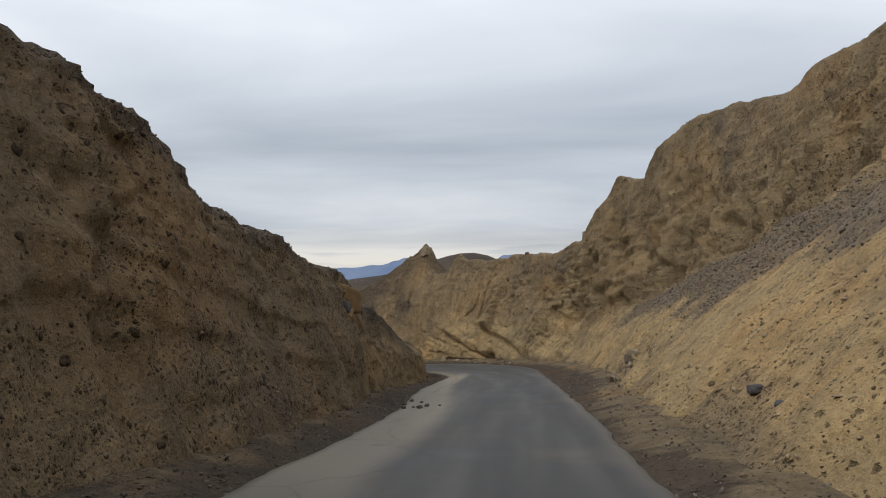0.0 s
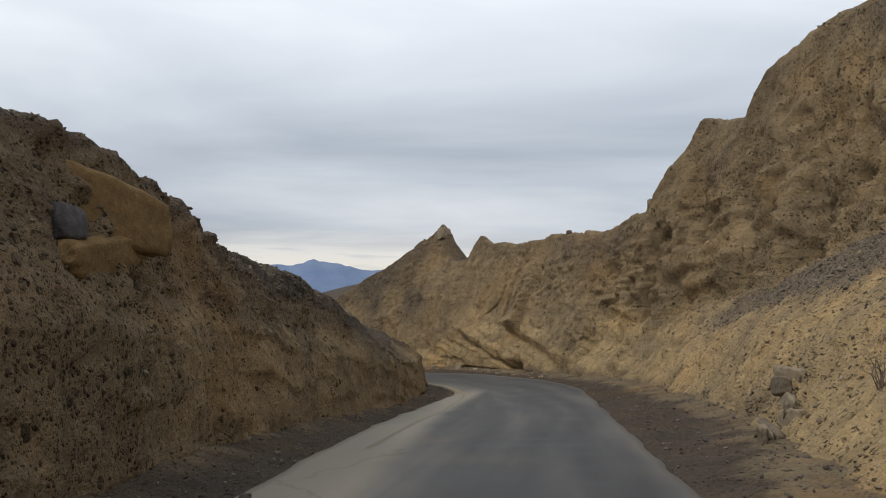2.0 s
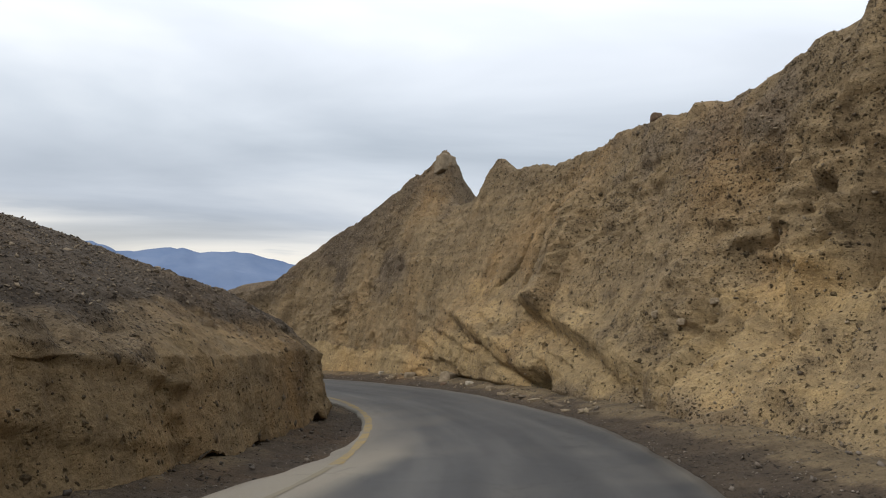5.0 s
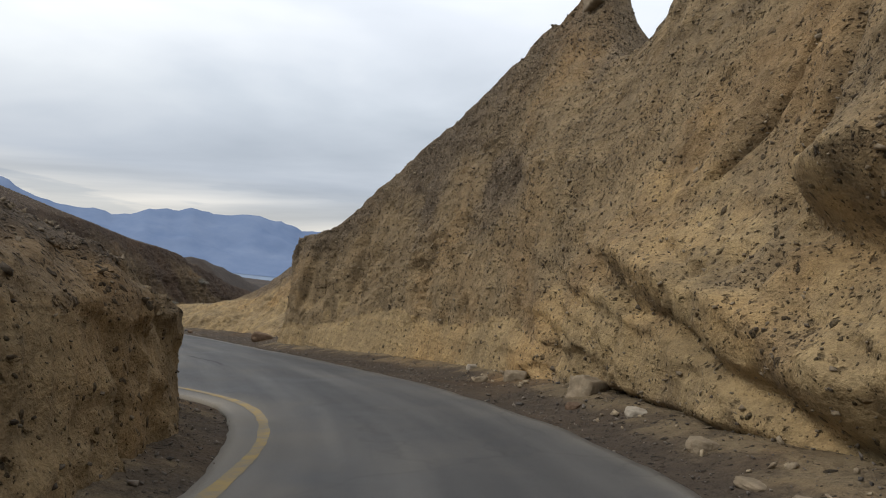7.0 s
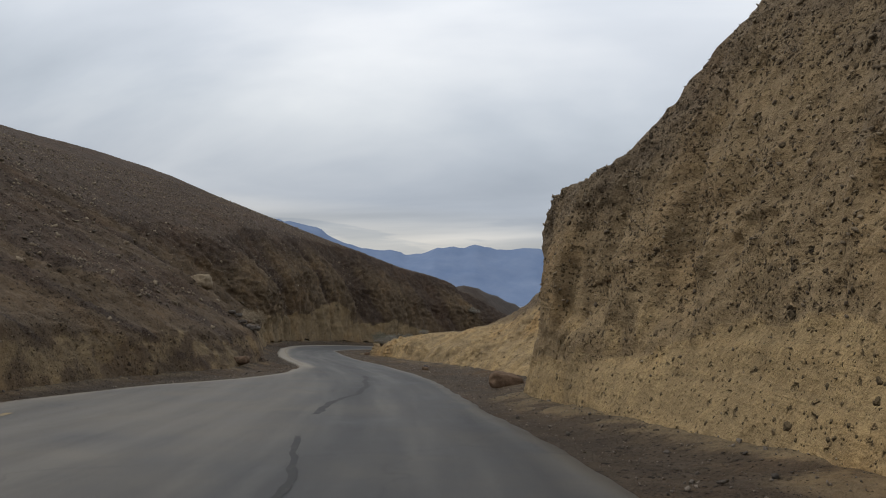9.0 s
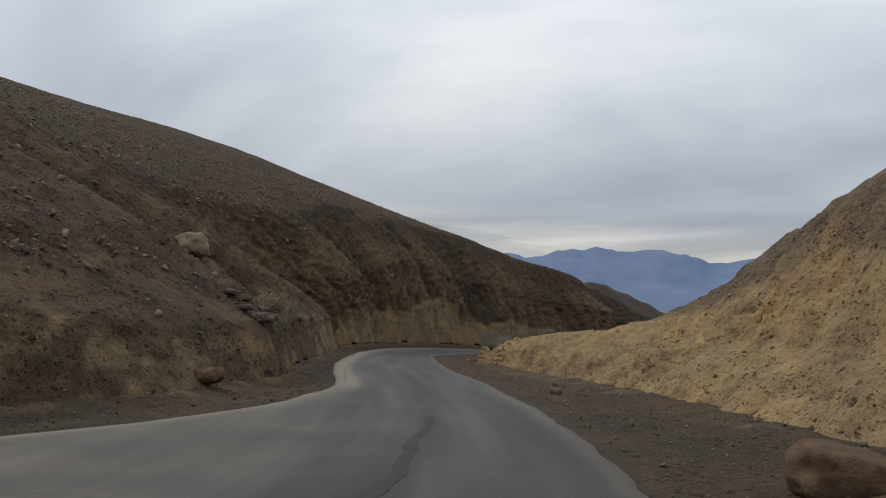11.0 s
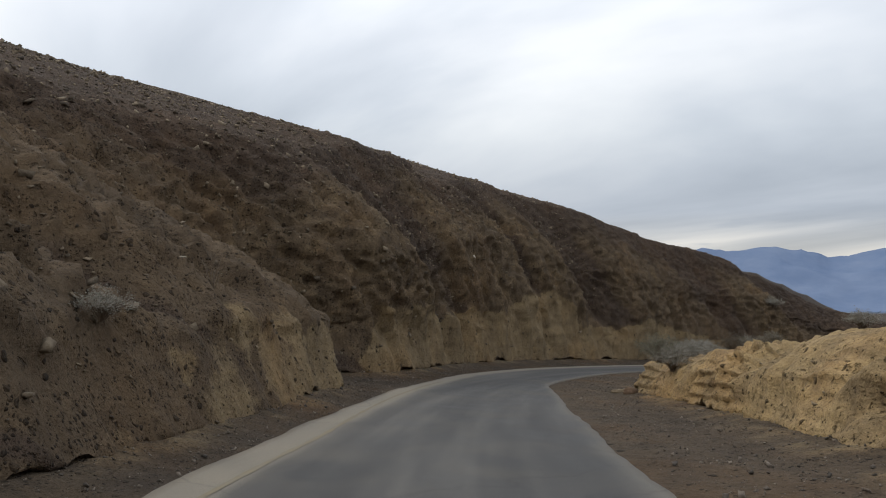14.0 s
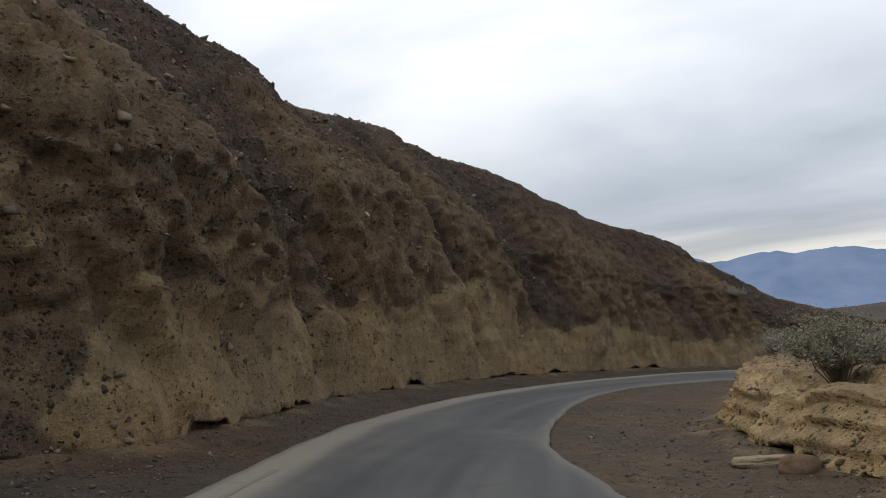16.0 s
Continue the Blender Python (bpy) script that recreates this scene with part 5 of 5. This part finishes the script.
rock(113.0, -5.7, 0.35, (0.7, 0.5, 0.42), STONE_BROWN, "brown rock at the foot of the hillside", 40, 55, on=on_top)
for k in range(8):
    rock(28.5 + 0.42 * k, 3.25 + 0.16 * k, 0.3 + 0.15 * k, (0.95 + 0.12 * (k % 3), 0.16, 0.36), STONE_TAN if k % 2 else STONE_CLAST, "thin slab splintered out of the yellow bank", 68 + 9 * (k % 4), 110 + k, 0.7, group="splintered slabs in the bank", on=on_skin)
for k in range(9):
    rock(58.2 + 0.85 * k, 3.2 + 0.1 * math.sin(2.1 * k), 0.2, (0.3 + 0.09 * (k % 4), 0.24, 0.1), STONE_TAN if k % 3 else STONE_CLAST, "flat tan slab fallen along the cliff foot", 20 + 37 * k, 130 + k, 0.7, group="slabs fallen at the cliff foot", on=on_skin)
for k in range(9):
    a, b, d = random.uniform(117.6, 120.6), random.uniform(-6.5, -5.1), random.uniform(0.22, 0.55)
    rock(a, b, 1.75 + 0.28 * (-b - 5.1), (d * 1.3, d, d * 0.5), STONE_BROWN if k % 3 == 0 else STONE_DARK, "flat slab of broken rock on top of the bank", 40 * k, 60 + k, 0.6, group="broken slabs on the bank", on=on_top)
for k, (a, b, d) in enumerate(((20.2, -3.07, 0.11), (20.2, -2.64, 0.13), (20.8, -2.53, 0.12), (21.5, -3.26, 0.09), (20.5, -2.85, 0.06), (21.0, -2.2, 0.06), (22.4, -2.9, 0.08), (23.1, -3.3, 0.1))):
    rock(a, b, b * 0.032 + d * 0.3, (d * 1.2, d, d * 0.8), STONE_DARK, "dark stone lying on the dusty asphalt edge", 50 * k, 80 + k, group="stones on the asphalt")


# ---- desert plants ----
def leaf_mat(name, dark, light):
    m, n, l, b = nodes_of(name)
    g = n.new("ShaderNodeNewGeometry")
    l.new(mix(n, l, g.outputs["Random Per Island"], dark, light), b.inputs["Base Color"])
    b.inputs["Roughness"].default_value = 0.85
    return m


SAGE = leaf_mat("grey_sage_leaf", (0.13, 0.122, 0.10), (0.28, 0.262, 0.22))
OLIVE = leaf_mat("olive_leaf", (0.085, 0.082, 0.058), (0.19, 0.175, 0.125))
STRAW = leaf_mat("dry_straw", (0.20, 0.155, 0.10), (0.42, 0.35, 0.25))
TWIG = leaf_mat("dry_twig", (0.10, 0.075, 0.055), (0.20, 0.155, 0.11))


def raw_mesh(name, verts, faces, mat):
    me = bpy.data.meshes.new(name)
    me.from_pydata([tuple(v) for v in verts], [], [tuple(f) for f in faces])
    me.update()
    me.materials.append(mat)
    return new(name, me)


def bush(radius, height, stems, leaves, leaf, mat, label, seed, name="desert_bush"):
    """A low shrub: forking twigs from one root, with clumps of small leaves at the ends."""
    r = random.Random(seed)
    root = new(name)
    verts, faces, ends = [], [], []

    def limb(a, b, w0, w1):
        d = (b - a).normalized()
        u = d.orthogonal().normalized()
        v = d.cross(u)
        i = len(verts)
        for c, w in ((a, w0), (b, w1)):
            for k in range(3):
                t = 2 * math.pi * k / 3
                verts.append(c + (u * math.cos(t) + v * math.sin(t)) * w)
        for k in range(3):
            faces.append((i + k, i + (k + 1) % 3, i + 3 + (k + 1) % 3, i + 3 + k))

    for _ in range(stems):
        az, out = r.uniform(0, 2 * math.pi), r.uniform(0.1, 1.0) ** 0.7
        tip = Vector((math.cos(az) * out * radius, math.sin(az) * out * radius, height * (1.05 - 0.55 * out * out) * r.uniform(0.65, 1.0)))
        a, w = Vector((r.uniform(-1, 1), r.uniform(-1, 1), 0)) * 0.08 * radius - Vector((0, 0, 0.1)), 0.011 * (0.6 + radius)
        steps = 4
        for k in range(1, steps + 1):
            u = k / steps
            b = tip * u + Vector((r.gauss(0, 1), r.gauss(0, 1), r.gauss(0, 1))) * 0.05 * radius
            b.z += 0.12 * height * math.sin(u * math.pi)
            limb(a, b, w, w * 0.72)
            if k >= 2:
                for _ in range(2):
                    c = b + Vector((r.gauss(0, 1), r.gauss(0, 1), r.gauss(0.5, 0.7))) * 0.13 * radius
                    limb(b, c, w * 0.5, w * 0.2)
                    ends.append(c)
            a, w = b, w * 0.72
        ends.append(a)
    twigs = raw_mesh("stem_work", verts, faces, TWIG)
    twigs.parent = root
    if leaves:
        lv, lf = [], []
        for _ in range(leaves):
            c = r.choice(ends) + Vector((r.gauss(0, 1), r.gauss(0, 1), r.gauss(0, 1))) * 0.055 * radius
            d = Vector((r.gauss(0, 1), r.gauss(0, 1), r.gauss(0.5, 0.8))).normalized() * leaf * r.uniform(0.6, 1.4)
            e = d.orthogonal().normalized() * leaf * 0.3
            i = len(lv)
            lv += [c, c + d * 0.5 + e, c + d, c + d * 0.5 - e]
            lf.append((i, i + 1, i + 2, i + 3))
        crown = raw_mesh("foliage", lv, lf, mat)
        crown.parent = root
    return tagged(root, label, "bush")


def plant(proto, s, off, up, turn=0.0, scale=1.0):
    m = Matrix.Translation(on_top(s, off, up)) @ pose(0, 0, 0, 0, 0, turn)
    proto.matrix_world = m @ Matrix.Scale(scale, 4)
    return proto


def again(proto, s, off, up, turn, scale, label=""):
    ob = copy_thing(proto, Matrix.Translation(on_top(s, off, up)) @ pose(0, 0, 0, 0, 0, turn))
    ob.scale = (scale,) * 3
    return tagged(ob, label) if label else ob


straw = plant(bush(0.85, 0.95, 60, 2600, 0.05, STRAW, "large dry straw-coloured bush on top of the bank", 3), 120.6, -5.25, 1.55, 0)
again(straw, 123.2, -5.5, 1.5, 70, 0.8, "dry straw-coloured bush on top of the bank")
sage = plant(bush(0.7, 0.62, 55, 3200, 0.04, SAGE, "rounded grey sage bush on the yellow bank", 5), 148.0, 5.6, 1.55, 0)
for k, (a, b, c, e, f) in enumerate(((150.2, 6.4, 1.6, 1.0, 40), (152.4, 6.2, 1.55, 0.8, 90), (154.5, 6.6, 1.55, 1.1, 140), (157.5, 6.0, 1.5, 0.9, 200), (146.0, 7.3, 1.75, 0.75, 260), (144.0, 8.0, 1.8, 0.6, 300), (160.5, 6.4, 1.5, 1.0, 20), (163.2, 6.8, 1.5, 0.8, 70), (165.4, 6.3, 1.5, 0.95, 130), (168.0, 7.2, 1.5, 0.75, 190), (171.5, 6.6, 1.5, 1.0, 240), (174.5, 7.0, 1.5, 0.85, 290), (156.0, 7.4, 1.6, 0.7, 330), (149.0, 8.2, 1.7, 0.8, 15), (138.5, 8.6, 2.1, 0.55, 10))):
    again(sage, a, b, c, f, e)
again(sage, 125.4, -5.55, 1.3, 50, 0.75, "grey sage bush on the edge of the brown bank")
again(sage, 131.0, -4.95, 0.35, 110, 0.6, "grey sage bush at the foot of the bank")
again(sage, 213.0, -11.2, 5.6, 50, 1.6, "pale grey bush on the far dark slope")
olive = plant(bush(1.0, 1.0, 70, 5200, 0.045, OLIVE, "dense olive green desert bush above the layered bank", 7), 152.6, 5.3, 1.55, 30)
dry = plant(bush(0.42, 0.5, 12, 0, 0.0, STRAW, "bare dry twiggy shrub on the yellow bank", 9, "dry_shrub"), 27.0, 4.45, 1.35, 0)
again(dry, 136.0, -5.35, 1.45, 60, 1.3, "bare pale dry shrub on the brown bank")
again(dry, 72.5, -4.7, 1.95, 120, 0.9, "bare dry shrub on the gravel hilltop")
again(dry, 69.5, -5.2, 2.15, 30, 0.7, "bare dry shrub on the gravel hilltop")
